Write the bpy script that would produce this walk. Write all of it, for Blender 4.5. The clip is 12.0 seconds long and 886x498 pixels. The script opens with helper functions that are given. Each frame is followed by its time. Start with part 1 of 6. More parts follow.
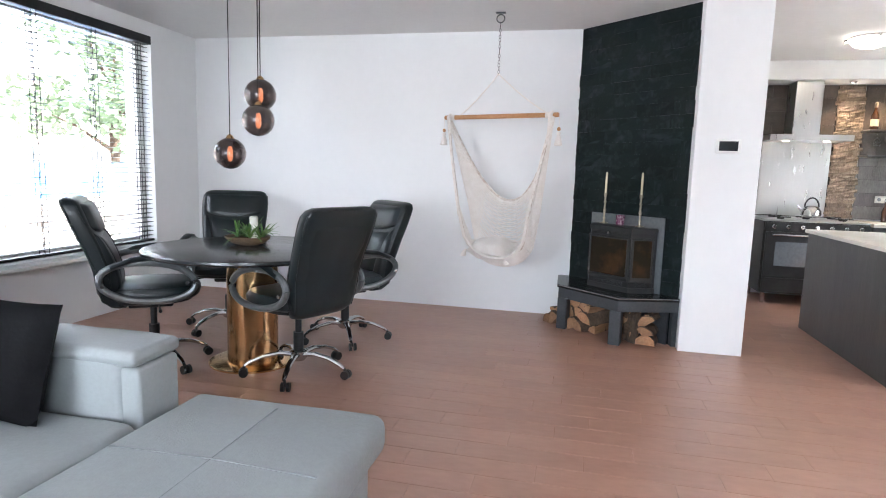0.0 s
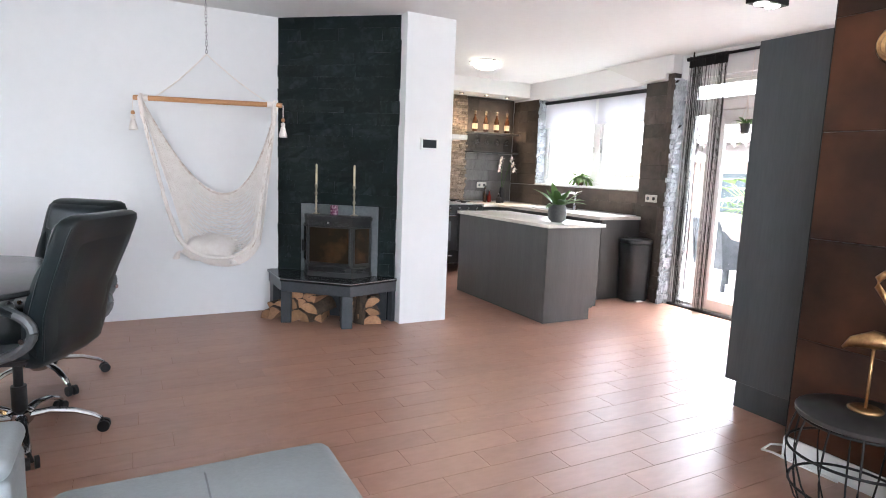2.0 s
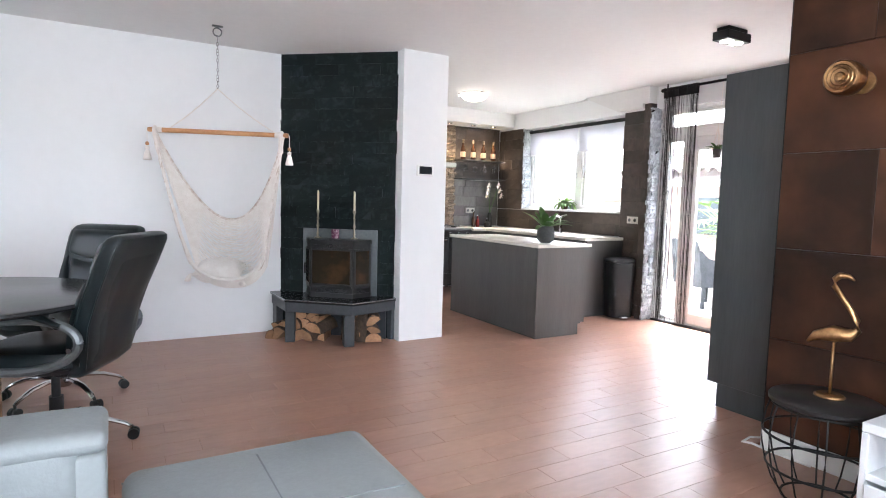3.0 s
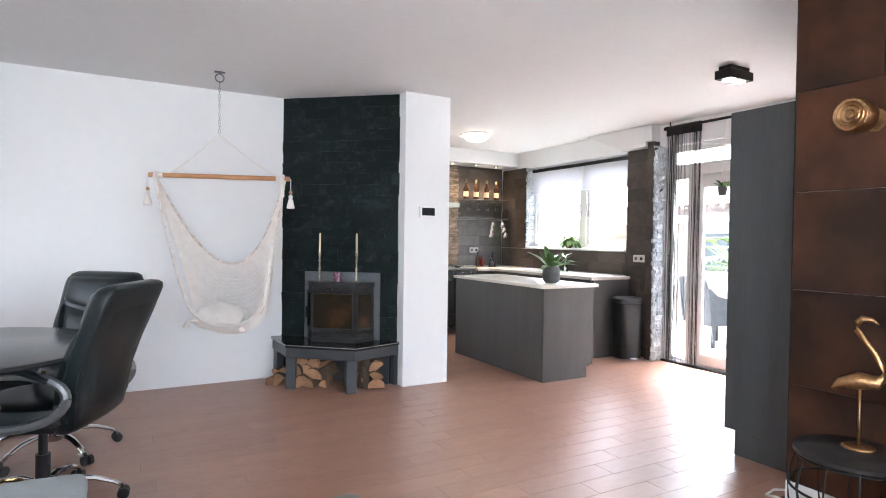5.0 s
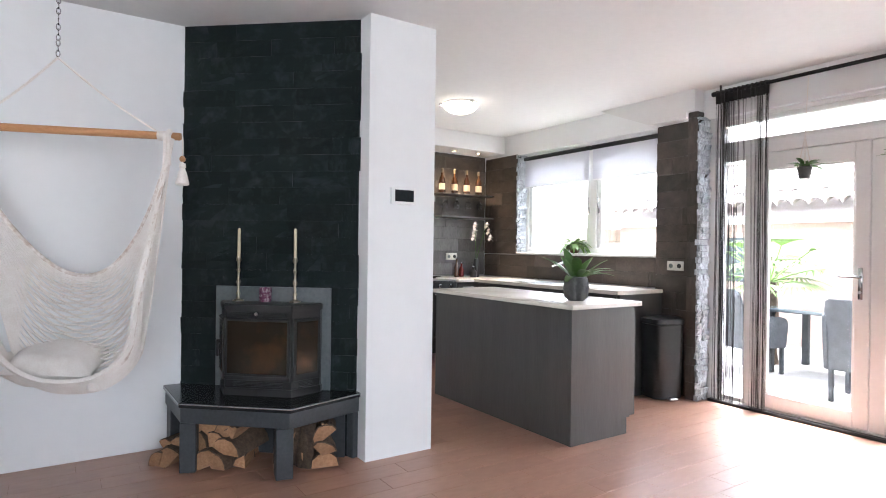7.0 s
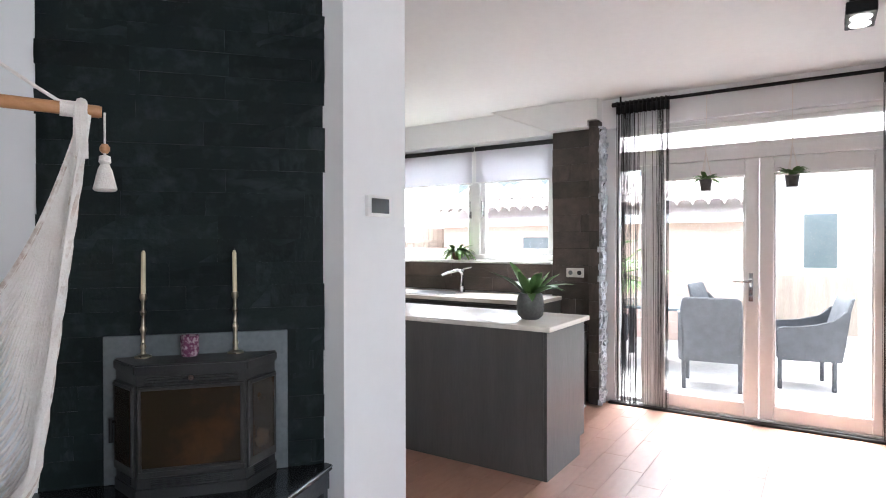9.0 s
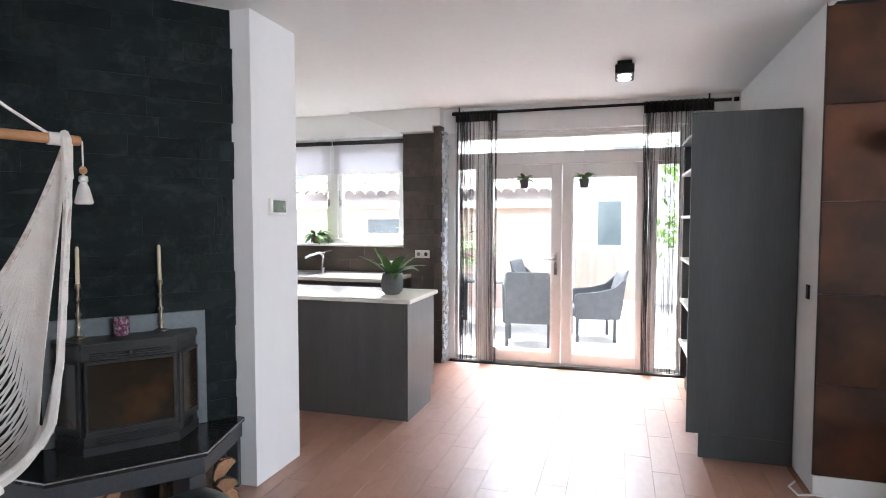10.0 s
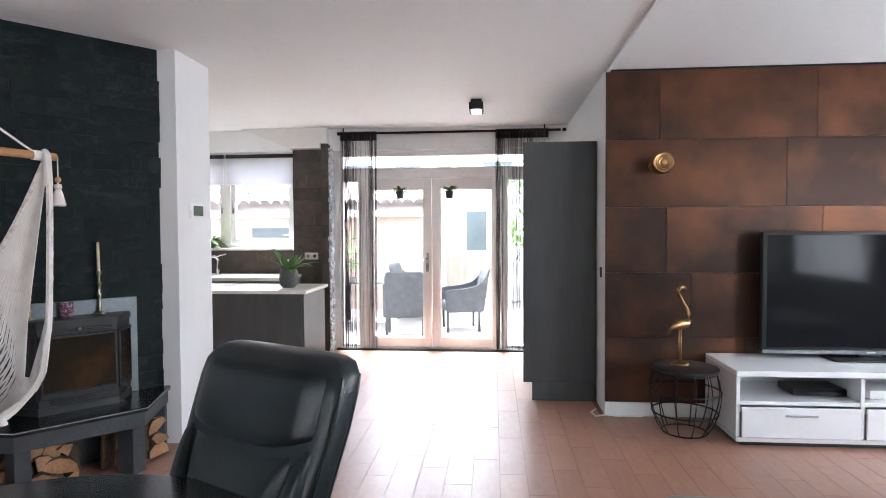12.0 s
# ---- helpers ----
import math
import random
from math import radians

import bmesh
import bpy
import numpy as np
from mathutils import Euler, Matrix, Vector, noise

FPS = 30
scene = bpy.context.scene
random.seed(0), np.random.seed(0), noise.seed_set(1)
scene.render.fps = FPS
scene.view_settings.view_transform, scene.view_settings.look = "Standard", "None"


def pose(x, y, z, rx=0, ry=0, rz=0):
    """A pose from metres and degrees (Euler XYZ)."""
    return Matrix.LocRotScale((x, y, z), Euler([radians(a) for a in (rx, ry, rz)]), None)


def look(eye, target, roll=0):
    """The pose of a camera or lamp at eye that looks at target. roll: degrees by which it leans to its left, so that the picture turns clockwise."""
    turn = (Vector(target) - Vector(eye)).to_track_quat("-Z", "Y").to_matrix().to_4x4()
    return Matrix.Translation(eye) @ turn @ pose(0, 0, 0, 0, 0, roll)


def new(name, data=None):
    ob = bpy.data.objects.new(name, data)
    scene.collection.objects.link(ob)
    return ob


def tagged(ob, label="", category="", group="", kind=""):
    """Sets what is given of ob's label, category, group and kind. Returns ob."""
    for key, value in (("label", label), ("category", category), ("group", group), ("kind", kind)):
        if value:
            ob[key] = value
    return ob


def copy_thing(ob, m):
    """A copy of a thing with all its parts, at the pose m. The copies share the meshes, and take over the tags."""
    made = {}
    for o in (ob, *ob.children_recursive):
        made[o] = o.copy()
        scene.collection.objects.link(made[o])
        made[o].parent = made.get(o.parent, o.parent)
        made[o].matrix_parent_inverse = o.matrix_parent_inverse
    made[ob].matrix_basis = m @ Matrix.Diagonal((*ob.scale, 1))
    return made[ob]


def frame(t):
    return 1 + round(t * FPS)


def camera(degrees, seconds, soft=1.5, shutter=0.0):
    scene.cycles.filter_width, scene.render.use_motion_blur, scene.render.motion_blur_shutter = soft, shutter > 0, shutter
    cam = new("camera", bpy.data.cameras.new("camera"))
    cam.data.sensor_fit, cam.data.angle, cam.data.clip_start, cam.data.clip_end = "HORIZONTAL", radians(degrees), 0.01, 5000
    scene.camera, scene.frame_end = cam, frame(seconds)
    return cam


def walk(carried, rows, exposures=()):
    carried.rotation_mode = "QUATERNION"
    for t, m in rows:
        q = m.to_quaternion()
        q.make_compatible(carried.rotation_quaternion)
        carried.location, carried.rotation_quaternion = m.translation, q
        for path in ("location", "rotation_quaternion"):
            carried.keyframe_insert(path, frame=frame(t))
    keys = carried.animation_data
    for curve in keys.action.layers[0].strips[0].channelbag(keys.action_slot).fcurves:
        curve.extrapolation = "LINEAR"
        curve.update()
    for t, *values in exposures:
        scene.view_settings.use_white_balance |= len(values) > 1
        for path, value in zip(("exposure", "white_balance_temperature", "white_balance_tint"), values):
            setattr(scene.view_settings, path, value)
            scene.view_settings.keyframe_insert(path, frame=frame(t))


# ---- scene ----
cam = camera(74.6, 12.0, 1.0)
PATH = [
    (0, (0.03, 0.65, 1.31), (-0.409, 2.584, 1.048), 1.7),
    (0.5, (-0.297, 0.806, 1.312), (-0.421, 2.784, 1.043), 1.6),
    (1, (-0.61, 0.84, 1.316), (-0.349, 2.802, 1.032), 1.8),
    (1.5, (-0.859, 0.904, 1.367), (-0.193, 2.765, 1.062), 2.2),
    (2, (-1.162, 0.777, 1.336), (-0.226, 2.525, 1.069), 2.2),
    (2.5, (-1.329, 0.639, 1.326), (-0.347, 2.367, 1.108), 1.8),
    (3, (-1.41, 0.583, 1.289), (-0.418, 2.312, 1.123), 1.5),
    (5, (-1.36, 0.66, 1.321), (-0.38, 2.403, 1.284), 0.8),
    (5.5, (-1.223, 0.914, 1.298), (-0.238, 2.655, 1.284), 0.9),
    (6, (-1.027, 1.274, 1.275), (-0.022, 3.003, 1.27), 0.9),
    (6.5, (-0.782, 1.752, 1.238), (0.277, 3.448, 1.242), 0.8),
    (6.7, (-0.673, 1.945, 1.243), (0.405, 3.63, 1.243), 0.8),
    (8.3, (-0.62, 3.44, 1.25), (0.818, 4.83, 1.262), 0.1),
    (8.5, (-0.738, 3.527, 1.27), (0.792, 4.815, 1.272), 0.1),
    (9, (-1.052, 3.517, 1.381), (0.62, 4.615, 1.361), -0.1),
    (9.5, (-1.47, 3.389, 1.484), (0.337, 4.244, 1.422), -0.4),
    (10, (-1.868, 3.386, 1.484), (0.043, 3.967, 1.381), 0.0),
    (10.5, (-2.226, 3.345, 1.424), (-0.273, 3.762, 1.317), 0.0),
    (11, (-2.526, 3.331, 1.388), (-0.556, 3.665, 1.298), -0.1),
    (11.5, (-2.71, 3.261, 1.386), (-0.726, 3.499, 1.31), -0.3),
    (12, (-2.825, 3.216, 1.41), (-0.833, 3.389, 1.347), -0.3),
]
walk(cam, [(t, look(eye, target, roll)) for t, eye, target, roll in PATH],
     [(0, 4.55, 5950, 10), (3, 4.5, 5950, 10), (5, 4.5, 5950, 10), (6.7, 4.35, 5950, 10), (8.3, 4.05, 5950, 10), (12, 4.15, 5950, 10)])

# ---- light ----
world = bpy.data.worlds.new("overcast_sky")
scene.world = world
world.use_nodes = True
wn = world.node_tree.nodes
sky = wn.new("ShaderNodeTexSky")
sky.sky_type = "NISHITA"
sky.sun_disc = False
sky.sun_elevation, sky.sun_rotation = radians(62), radians(70)
sky.air_density, sky.dust_density = 1.0, 3.0
hsv = wn.new("ShaderNodeHueSaturation")
hsv.inputs["Saturation"].default_value = 0.25
world.node_tree.links.new(sky.outputs[0], hsv.inputs["Color"])
world.node_tree.links.new(hsv.outputs[0], wn["Background"].inputs[0])
wn["Background"].inputs[1].default_value = 0.15


def lamp(name, kind, m, energy, color=(1, 1, 1), **extra):
    data = bpy.data.lights.new(name, kind)
    data.energy, data.color = energy, color
    if "size" in extra:
        data.size = extra["size"]
    if "size_y" in extra:
        data.shape, data.size_y = "RECTANGLE", extra["size_y"]
    if "angle" in extra:
        data.angle = radians(extra["angle"])
    if "radius" in extra:
        data.shadow_soft_size = extra["radius"]
    if "cone" in extra:
        data.spot_size, data.spot_blend = radians(extra["cone"]), 0.6
    ob = new(name, data)
    ob.matrix_world = m
    return ob


lamp("sun", "SUN", look((0, 0, 10), (-2.6, -0.6, 3.2)), 1.1, (1, 0.98, 0.95), angle=25)
# skylight coming in by the windows of the east wall and the big openings
lamp("window_light_east_a", "AREA", look((0.6, -1.02, 1.45), (0.6, 5, 1.2)), 1.6, (0.95, 0.98, 1.0), size=1.5, size_y=1.3)
lamp("window_light_east_b", "AREA", look((-2.1, -1.02, 1.45), (-2.1, 5, 1.2)), 3.6, (0.95, 0.98, 1.0), size=1.5, size_y=1.3)


# ---- materials ----
def mat(name, c1, c2=None, rough=0.5, metal=0.0, s1=3.0, s2=45.0, bump=0.0, bs=80.0, stretch=(1, 1, 1), per=0.0, island=False, coat=0.0, rvar=0.05, trans=0.0, sheen=0.0, mixat=(0.35, 0.65), emit=None, ior=1.45):
    """Two-scale noise between c1 and c2, fine relief, and a slight change from piece to piece."""
    c2 = c2 or tuple(v * 0.8 for v in c1)
    m = bpy.data.materials.new(name)
    m.use_nodes = True
    n, k = m.node_tree.nodes, m.node_tree.links
    b = n["Principled BSDF"]
    tc = n.new("ShaderNodeTexCoord")
    oi = n.new("ShaderNodeObjectInfo")
    add = n.new("ShaderNodeVectorMath")
    add.operation = "MULTIPLY_ADD"
    add.inputs[1].default_value = stretch
    mul = n.new("ShaderNodeMath")
    mul.operation = "MULTIPLY"
    mul.inputs[1].default_value = 37.0
    k.new(oi.outputs["Random"], mul.inputs[0])
    k.new(tc.outputs["Object"], add.inputs[0])
    k.new(mul.outputs[0], add.inputs[2])
    n1 = n.new("ShaderNodeTexNoise")
    n1.inputs["Scale"].default_value, n1.inputs["Detail"].default_value = s1, 4
    n2 = n.new("ShaderNodeTexNoise")
    n2.inputs["Scale"].default_value, n2.inputs["Detail"].default_value = s2, 5
    for x in (n1, n2):
        k.new(add.outputs[0], x.inputs["Vector"])
    av = n.new("ShaderNodeMath")
    av.operation = "MULTIPLY_ADD"
    av.inputs[1].default_value = 0.45
    k.new(n2.outputs[0], av.inputs[0])
    half = n.new("ShaderNodeMath")
    half.operation = "MULTIPLY"
    half.inputs[1].default_value = 0.55
    k.new(n1.outputs[0], half.inputs[0])
    k.new(half.outputs[0], av.inputs[2])
    mr = n.new("ShaderNodeMapRange")
    mr.inputs[1].default_value, mr.inputs[2].default_value = mixat
    k.new(av.outputs[0], mr.inputs[0])
    mix = n.new("ShaderNodeMix")
    mix.data_type = "RGBA"
    mix.inputs[6].default_value, mix.inputs[7].default_value = (*c1, 1), (*c2, 1)
    k.new(mr.outputs[0], mix.inputs[0])
    col = mix.outputs[2]
    if per:
        hs = n.new("ShaderNodeHueSaturation")
        vr = n.new("ShaderNodeMapRange")
        vr.inputs[3].default_value, vr.inputs[4].default_value = 1 - per, 1 + per
        k.new(n.new("ShaderNodeNewGeometry").outputs["Random Per Island"] if island else oi.outputs["Random"], vr.inputs[0])
        k.new(vr.outputs[0], hs.inputs["Value"])
        k.new(col, hs.inputs["Color"])
        col = hs.outputs[0]
    k.new(col, b.inputs["Base Color"])
    rr = n.new("ShaderNodeMapRange")
    rr.inputs[3].default_value, rr.inputs[4].default_value = max(rough - rvar / 2, 0.02), min(rough + rvar / 2, 1)
    k.new(n2.outputs[0], rr.inputs[0])
    k.new(rr.outputs[0], b.inputs["Roughness"])
    b.inputs["Metallic"].default_value = metal
    b.inputs["IOR"].default_value = ior
    b.inputs["Coat Weight"].default_value = coat
    b.inputs["Transmission Weight"].default_value = trans
    b.inputs["Sheen Weight"].default_value = sheen
    if bump:
        n3 = n.new("ShaderNodeTexNoise")
        n3.inputs["Scale"].default_value, n3.inputs["Detail"].default_value = bs, 6
        k.new(add.outputs[0], n3.inputs["Vector"])
        bp = n.new("ShaderNodeBump")
        bp.inputs["Strength"].default_value, bp.inputs["Distance"].default_value = bump, 0.01
        k.new(n3.outputs[0], bp.inputs["Height"])
        k.new(bp.outputs[0], b.inputs["Normal"])
    if emit:
        b.inputs["Emission Color"].default_value, b.inputs["Emission Strength"].default_value = (*emit[:3], 1), emit[3]
    return m


PLASTER = mat("white_wall_paint", (0.80, 0.805, 0.81), (0.775, 0.78, 0.785), 0.75, s1=0.8, s2=14, bump=0.045, bs=70)
CEILING = mat("white_ceiling_paint", (0.755, 0.748, 0.74), (0.72, 0.713, 0.707), 0.85, s1=0.6, s2=20, bump=0.08, bs=90)
WHITE = mat("white_gloss_paint", (0.82, 0.82, 0.80), (0.77, 0.77, 0.75), 0.3, s1=1.5, s2=30)
GROUT = mat("floor_grout", (0.30, 0.162, 0.11), (0.23, 0.122, 0.082), 0.85, bump=0.2)
FLOOR = mat("terracotta_floor_tile", (0.395, 0.212, 0.147), (0.32, 0.164, 0.11), 0.38, s1=2.2, s2=24, bump=0.0, bs=14, per=0.045, rvar=0.03, stretch=(0.5, 1.4, 1), ior=2.0)
FLOOR_REST = mat("terracotta_floor_tile_rest", (0.395, 0.212, 0.147), (0.32, 0.164, 0.11), 0.38, s1=2.2, s2=24, bump=0.0, bs=14, per=0.045, island=True, rvar=0.03, stretch=(0.5, 1.4, 1), ior=2.0)
SLATE = mat("black_painted_slate", (0.0068, 0.0112, 0.0116), (0.027, 0.036, 0.036), 0.55, s1=2.6, s2=8, bump=0.25, bs=20, per=0.22, mixat=(0.5, 0.78), stretch=(1, 1, 2.6), ior=1.25)
STONEBLK = mat("black_granite", (0.012, 0.013, 0.014), (0.03, 0.03, 0.032), 0.18, s1=30, s2=220)
HEARTHGR = mat("dark_grey_hearth_paint", (0.055, 0.06, 0.066), (0.035, 0.038, 0.043), 0.45, s1=4, s2=60, bump=0.08)
IRON = mat("black_cast_iron", (0.024, 0.024, 0.025), (0.042, 0.041, 0.04), 0.42, metal=0.3, s1=6, s2=120, bump=0.12, bs=200)
PLATE = mat("grey_steel_plate", (0.20, 0.22, 0.23), (0.14, 0.155, 0.165), 0.38, metal=0.6, s1=3, s2=40)
# orange-brown patches carry the firebrick and amber reflection seen in the glass
STOVEGLASS = mat("orange_patched_stove_glass", (0.022, 0.016, 0.010), (0.10, 0.045, 0.02), 0.12, s1=3.2, s2=9, mixat=(0.5, 0.78))
BARK = mat("log_bark", (0.13, 0.085, 0.055), (0.05, 0.035, 0.025), 0.9, s1=12, s2=60, bump=0.8, bs=50, per=0.25)
LOGWOOD = mat("split_log_wood", (0.42, 0.235, 0.125), (0.25, 0.13, 0.065), 0.8, s1=8, s2=70, bump=0.5, bs=70, per=0.25, stretch=(1, 0.2, 1))
DARKWOOD = mat("grey_brown_wood_veneer", (0.080, 0.075, 0.071), (0.062, 0.058, 0.055), 0.42, s1=2.5, s2=26, bump=0.04, bs=50, stretch=(4, 4, 0.35), rvar=0.1)
GREYWOOD = mat("slate_grey_wood_veneer", (0.072, 0.078, 0.080), (0.056, 0.061, 0.063), 0.42, s1=2.5, s2=26, bump=0.04, bs=50, stretch=(4, 4, 0.35), rvar=0.1)
WORKTOP = mat("cream_composite_worktop", (0.70, 0.66, 0.60), (0.62, 0.58, 0.52), 0.25, s1=6, s2=220)
LEATHER = mat("black_leather", (0.0055, 0.0095, 0.0108), (0.0085, 0.0135, 0.0152), 0.34, s1=5, s2=90, bump=0.08, bs=120)
SOFA = mat("light_grey_leather", (0.275, 0.294, 0.297), (0.245, 0.262, 0.266), 0.5, s1=3, s2=60, bump=0.12, bs=130)
CHROME = mat("polished_chrome", (0.62, 0.62, 0.63), (0.5, 0.5, 0.51), 0.12, metal=1.0)
GREYPLASTIC = mat("grey_painted_metal", (0.16, 0.17, 0.175), (0.11, 0.115, 0.12), 0.32, metal=0.5)
BLACKPL = mat("black_plastic", (0.012, 0.012, 0.013), (0.02, 0.02, 0.021), 0.4)
TABLETOP = mat("black_table_top", (0.02, 0.021, 0.023), (0.03, 0.031, 0.033), 0.22, s1=2, s2=60)
BRASS = mat("polished_brass", (0.72, 0.47, 0.24), (0.58, 0.36, 0.17), 0.2, metal=1.0, s1=2, s2=20)
GOLD = mat("old_gold_metal", (0.50, 0.29, 0.13), (0.26, 0.15, 0.07), 0.33, metal=1.0, s1=14, s2=70, bump=0.25, bs=60)
STEEL = mat("brushed_steel", (0.54, 0.54, 0.53), (0.50, 0.50, 0.49), 0.28, metal=1.0, s1=3, s2=40, stretch=(1, 1, 0.1), rvar=0.04)
# orange noise patches also paint in the soft glows reflected by the tiles
COPPER = mat("oxidised_glow_copper_tile", (0.036, 0.019, 0.0135), (0.20, 0.078, 0.036), 0.44, metal=0.6, s1=0.9, s2=2.6, bump=0.02, bs=24, per=0.3, rvar=0.14, mixat=(0.44, 0.74), ior=1.4)
BROWNTILE = mat("brown_split_tile", (0.085, 0.067, 0.054), (0.045, 0.036, 0.031), 0.5, s1=4, s2=30, bump=0.4, bs=30, per=0.28, stretch=(1, 1, 3))
GREYTILE = mat("grey_splash_tile", (0.15, 0.14, 0.135), (0.09, 0.085, 0.082), 0.42, s1=4, s2=28, bump=0.3, bs=30, per=0.25)
ROCK = mat("grey_rock_strip", (0.62, 0.65, 0.68), (0.26, 0.28, 0.30), 0.75, s1=14, s2=50, bump=0.7, bs=45, per=0.2)
BRAID = mat("speckled_tan_braid", (0.82, 0.77, 0.73), (0.55, 0.44, 0.37), 0.9, s1=14, s2=60, bump=0.5, bs=200, mixat=(0.42, 0.62))
ROPE = mat("cream_cotton", (0.84, 0.795, 0.755), (0.75, 0.69, 0.64), 0.9, s1=20, s2=160, bump=0.5, bs=220, sheen=0.3)
BEECH = mat("varnished_beech", (0.55, 0.29, 0.14), (0.44, 0.21, 0.09), 0.4, s1=4, s2=50, stretch=(0.2, 3, 3))
BLACKMETAL = mat("black_metal", (0.01, 0.01, 0.01), (0.018, 0.018, 0.018), 0.45, metal=0.4)
SCREEN = mat("tv_screen", (0.006, 0.006, 0.007), (0.008, 0.008, 0.009), 0.08, ior=1.22)
GLASS = mat("window_glass", (1, 1, 1), (1, 1, 1), 0.0, trans=1.0, rvar=0.0, ior=1.1)
CLEARGLASS = mat("clear_glass", (1, 1, 1), (0.97, 0.98, 0.98), 0.02, trans=1.0, rvar=0.0)
SMOKEGLASS = mat("smoked_lamp_glass", (0.10, 0.07, 0.065), (0.07, 0.05, 0.045), 0.03, trans=0.75, rvar=0.0, coat=0.5)
UPVC = mat("white_window_frame", (0.83, 0.83, 0.825), (0.79, 0.79, 0.785), 0.35, s1=2, s2=40)
LEAF = mat("green_leaf", (0.06, 0.13, 0.03), (0.10, 0.20, 0.05), 0.45, s1=9, s2=60, per=0.2)
PALELEAF = mat("pale_green_leaf", (0.16, 0.26, 0.06), (0.10, 0.19, 0.04), 0.5, s1=9, s2=60, per=0.2)
SOIL = mat("potting_soil", (0.03, 0.02, 0.014), (0.05, 0.035, 0.025), 0.95, bump=0.8)
WAX = mat("cream_wax", (0.72, 0.62, 0.42), (0.62, 0.52, 0.34), 0.5)
POTGREY = mat("grey_fired_pot", (0.10, 0.10, 0.098), (0.06, 0.06, 0.06), 0.55, s1=8, s2=50, bump=0.4, bs=50)


# ---- mesh helpers ----
def part(name, bm, material, parent=None, label="", smooth=False):
    me = bpy.data.meshes.new(name)
    bmesh.ops.recalc_face_normals(bm, faces=bm.faces)
    bm.to_mesh(me)
    bm.free()
    me.materials.append(material)
    if smooth:
        me.shade_smooth()
        me.set_sharp_from_angle(angle=radians(40))
    ob = new(name, me)
    if parent:
        ob.parent = parent
    if label:
        ob["label"] = label
    return ob


def box(bm, lo, hi, bevel=0.0, seg=1, m=None):
    c = [(a + b) / 2 for a, b in zip(lo, hi)]
    s = [max(abs(b - a), 1e-4) for a, b in zip(lo, hi)]
    t = Matrix.LocRotScale(c, None, s)
    vs = bmesh.ops.create_cube(bm, size=1, matrix=t)["verts"]
    if bevel:
        es = list({e for v in vs for e in v.link_edges})
        r = bmesh.ops.bevel(bm, geom=es, offset=bevel, segments=seg, profile=0.5, affect="EDGES", clamp_overlap=True)
        vs = list({v for f in r["faces"] for v in f.verts} | {v for v in vs if v.is_valid})
    if m:
        bmesh.ops.transform(bm, matrix=m, verts=vs)
    return bm


def bx(name, lo, hi, material, parent=None, bevel=0.003, seg=1, label="", m=None):
    return part(name, box(bmesh.new(), lo, hi, bevel, seg, m), material, parent, label, smooth=seg > 1)


def rod(bm, a, b, r1, r2=None, n=10):
    a, b = Vector(a), Vector(b)
    d = b - a
    q = d.to_track_quat("Z", "Y").to_matrix().to_4x4()
    bmesh.ops.create_cone(bm, cap_ends=True, segments=n, radius1=r1, radius2=r1 if r2 is None else r2, depth=d.length, matrix=Matrix.Translation((a + b) / 2) @ q)
    return bm


def sweep(bm, pts, r, n=8, flat=1.0):
    """A tube along pts; r a number or one for each point; flat squeezes it upright."""
    pts = [Vector(p) for p in pts]
    rs = [r] * len(pts) if isinstance(r, (int, float)) else r
    rings = []
    for i, p in enumerate(pts):
        d = (pts[min(i + 1, len(pts) - 1)] - pts[max(i - 1, 0)]).normalized()
        u = d.cross(Vector((0, 0, 1)))
        u = u.normalized() if u.length > 1e-3 else Vector((1, 0, 0))
        v = u.cross(d)
        rings.append([bm.verts.new(p + u * math.cos(2 * math.pi * j / n) * rs[i] + v * math.sin(2 * math.pi * j / n) * rs[i] * flat) for j in range(n)])
    for a, b in zip(rings, rings[1:]):
        for j in range(n):
            bm.faces.new((a[j], a[(j + 1) % n], b[(j + 1) % n], b[j]))
    bm.faces.new(rings[0][::-1])
    bm.faces.new(rings[-1])
    return bm


def turned(bm, prof, n=24, m=None, cap=True):
    """A turned shape about z from (radius, height) pairs."""
    rings = []
    for r, z in prof:
        rings.append([bm.verts.new((r * math.cos(2 * math.pi * j / n), r * math.sin(2 * math.pi * j / n), z)) for j in range(n)])
    for a, b in zip(rings, rings[1:]):
        for j in range(n):
            bm.faces.new((a[j], a[(j + 1) % n], b[(j + 1) % n], b[j]))
    if cap:
        bm.faces.new(rings[0][::-1])
        bm.faces.new(rings[-1])
    if m:
        bmesh.ops.transform(bm, matrix=m, verts=[v for r in rings for v in r])
    return bm


def prism(bm, pts, z0, z1):
    lo = [bm.verts.new((x, y, z0)) for x, y in pts]
    hi = [bm.verts.new((x, y, z1)) for x, y in pts]
    n = len(pts)
    for i in range(n):
        bm.faces.new((lo[i], lo[(i + 1) % n], hi[(i + 1) % n], hi[i]))
    bm.faces.new(lo[::-1])
    bm.faces.new(hi)
    return bm


def sheet(bm, grid, thick=0.0):
    """Faces over a grid of points (rows of equal length)."""
    vs = [[bm.verts.new(p) for p in row] for row in grid]
    fs = []
    for a, b in zip(vs, vs[1:]):
        for i in range(len(a) - 1):
            fs.append(bm.faces.new((a[i], a[i + 1], b[i + 1], b[i])))
    if thick:
        bmesh.ops.recalc_face_normals(bm, faces=fs)
        bmesh.ops.solidify(bm, geom=fs, thickness=thick)
    return bm


def thing(name, m, label, category, group="", kind=""):
    ob = new(name)
    ob.empty_display_size = 0.1
    ob.matrix_world = m
    return tagged(ob, label, category, group, kind)


def setting(ob, label="", category=""):
    return tagged(ob, label, category, "", "structure")


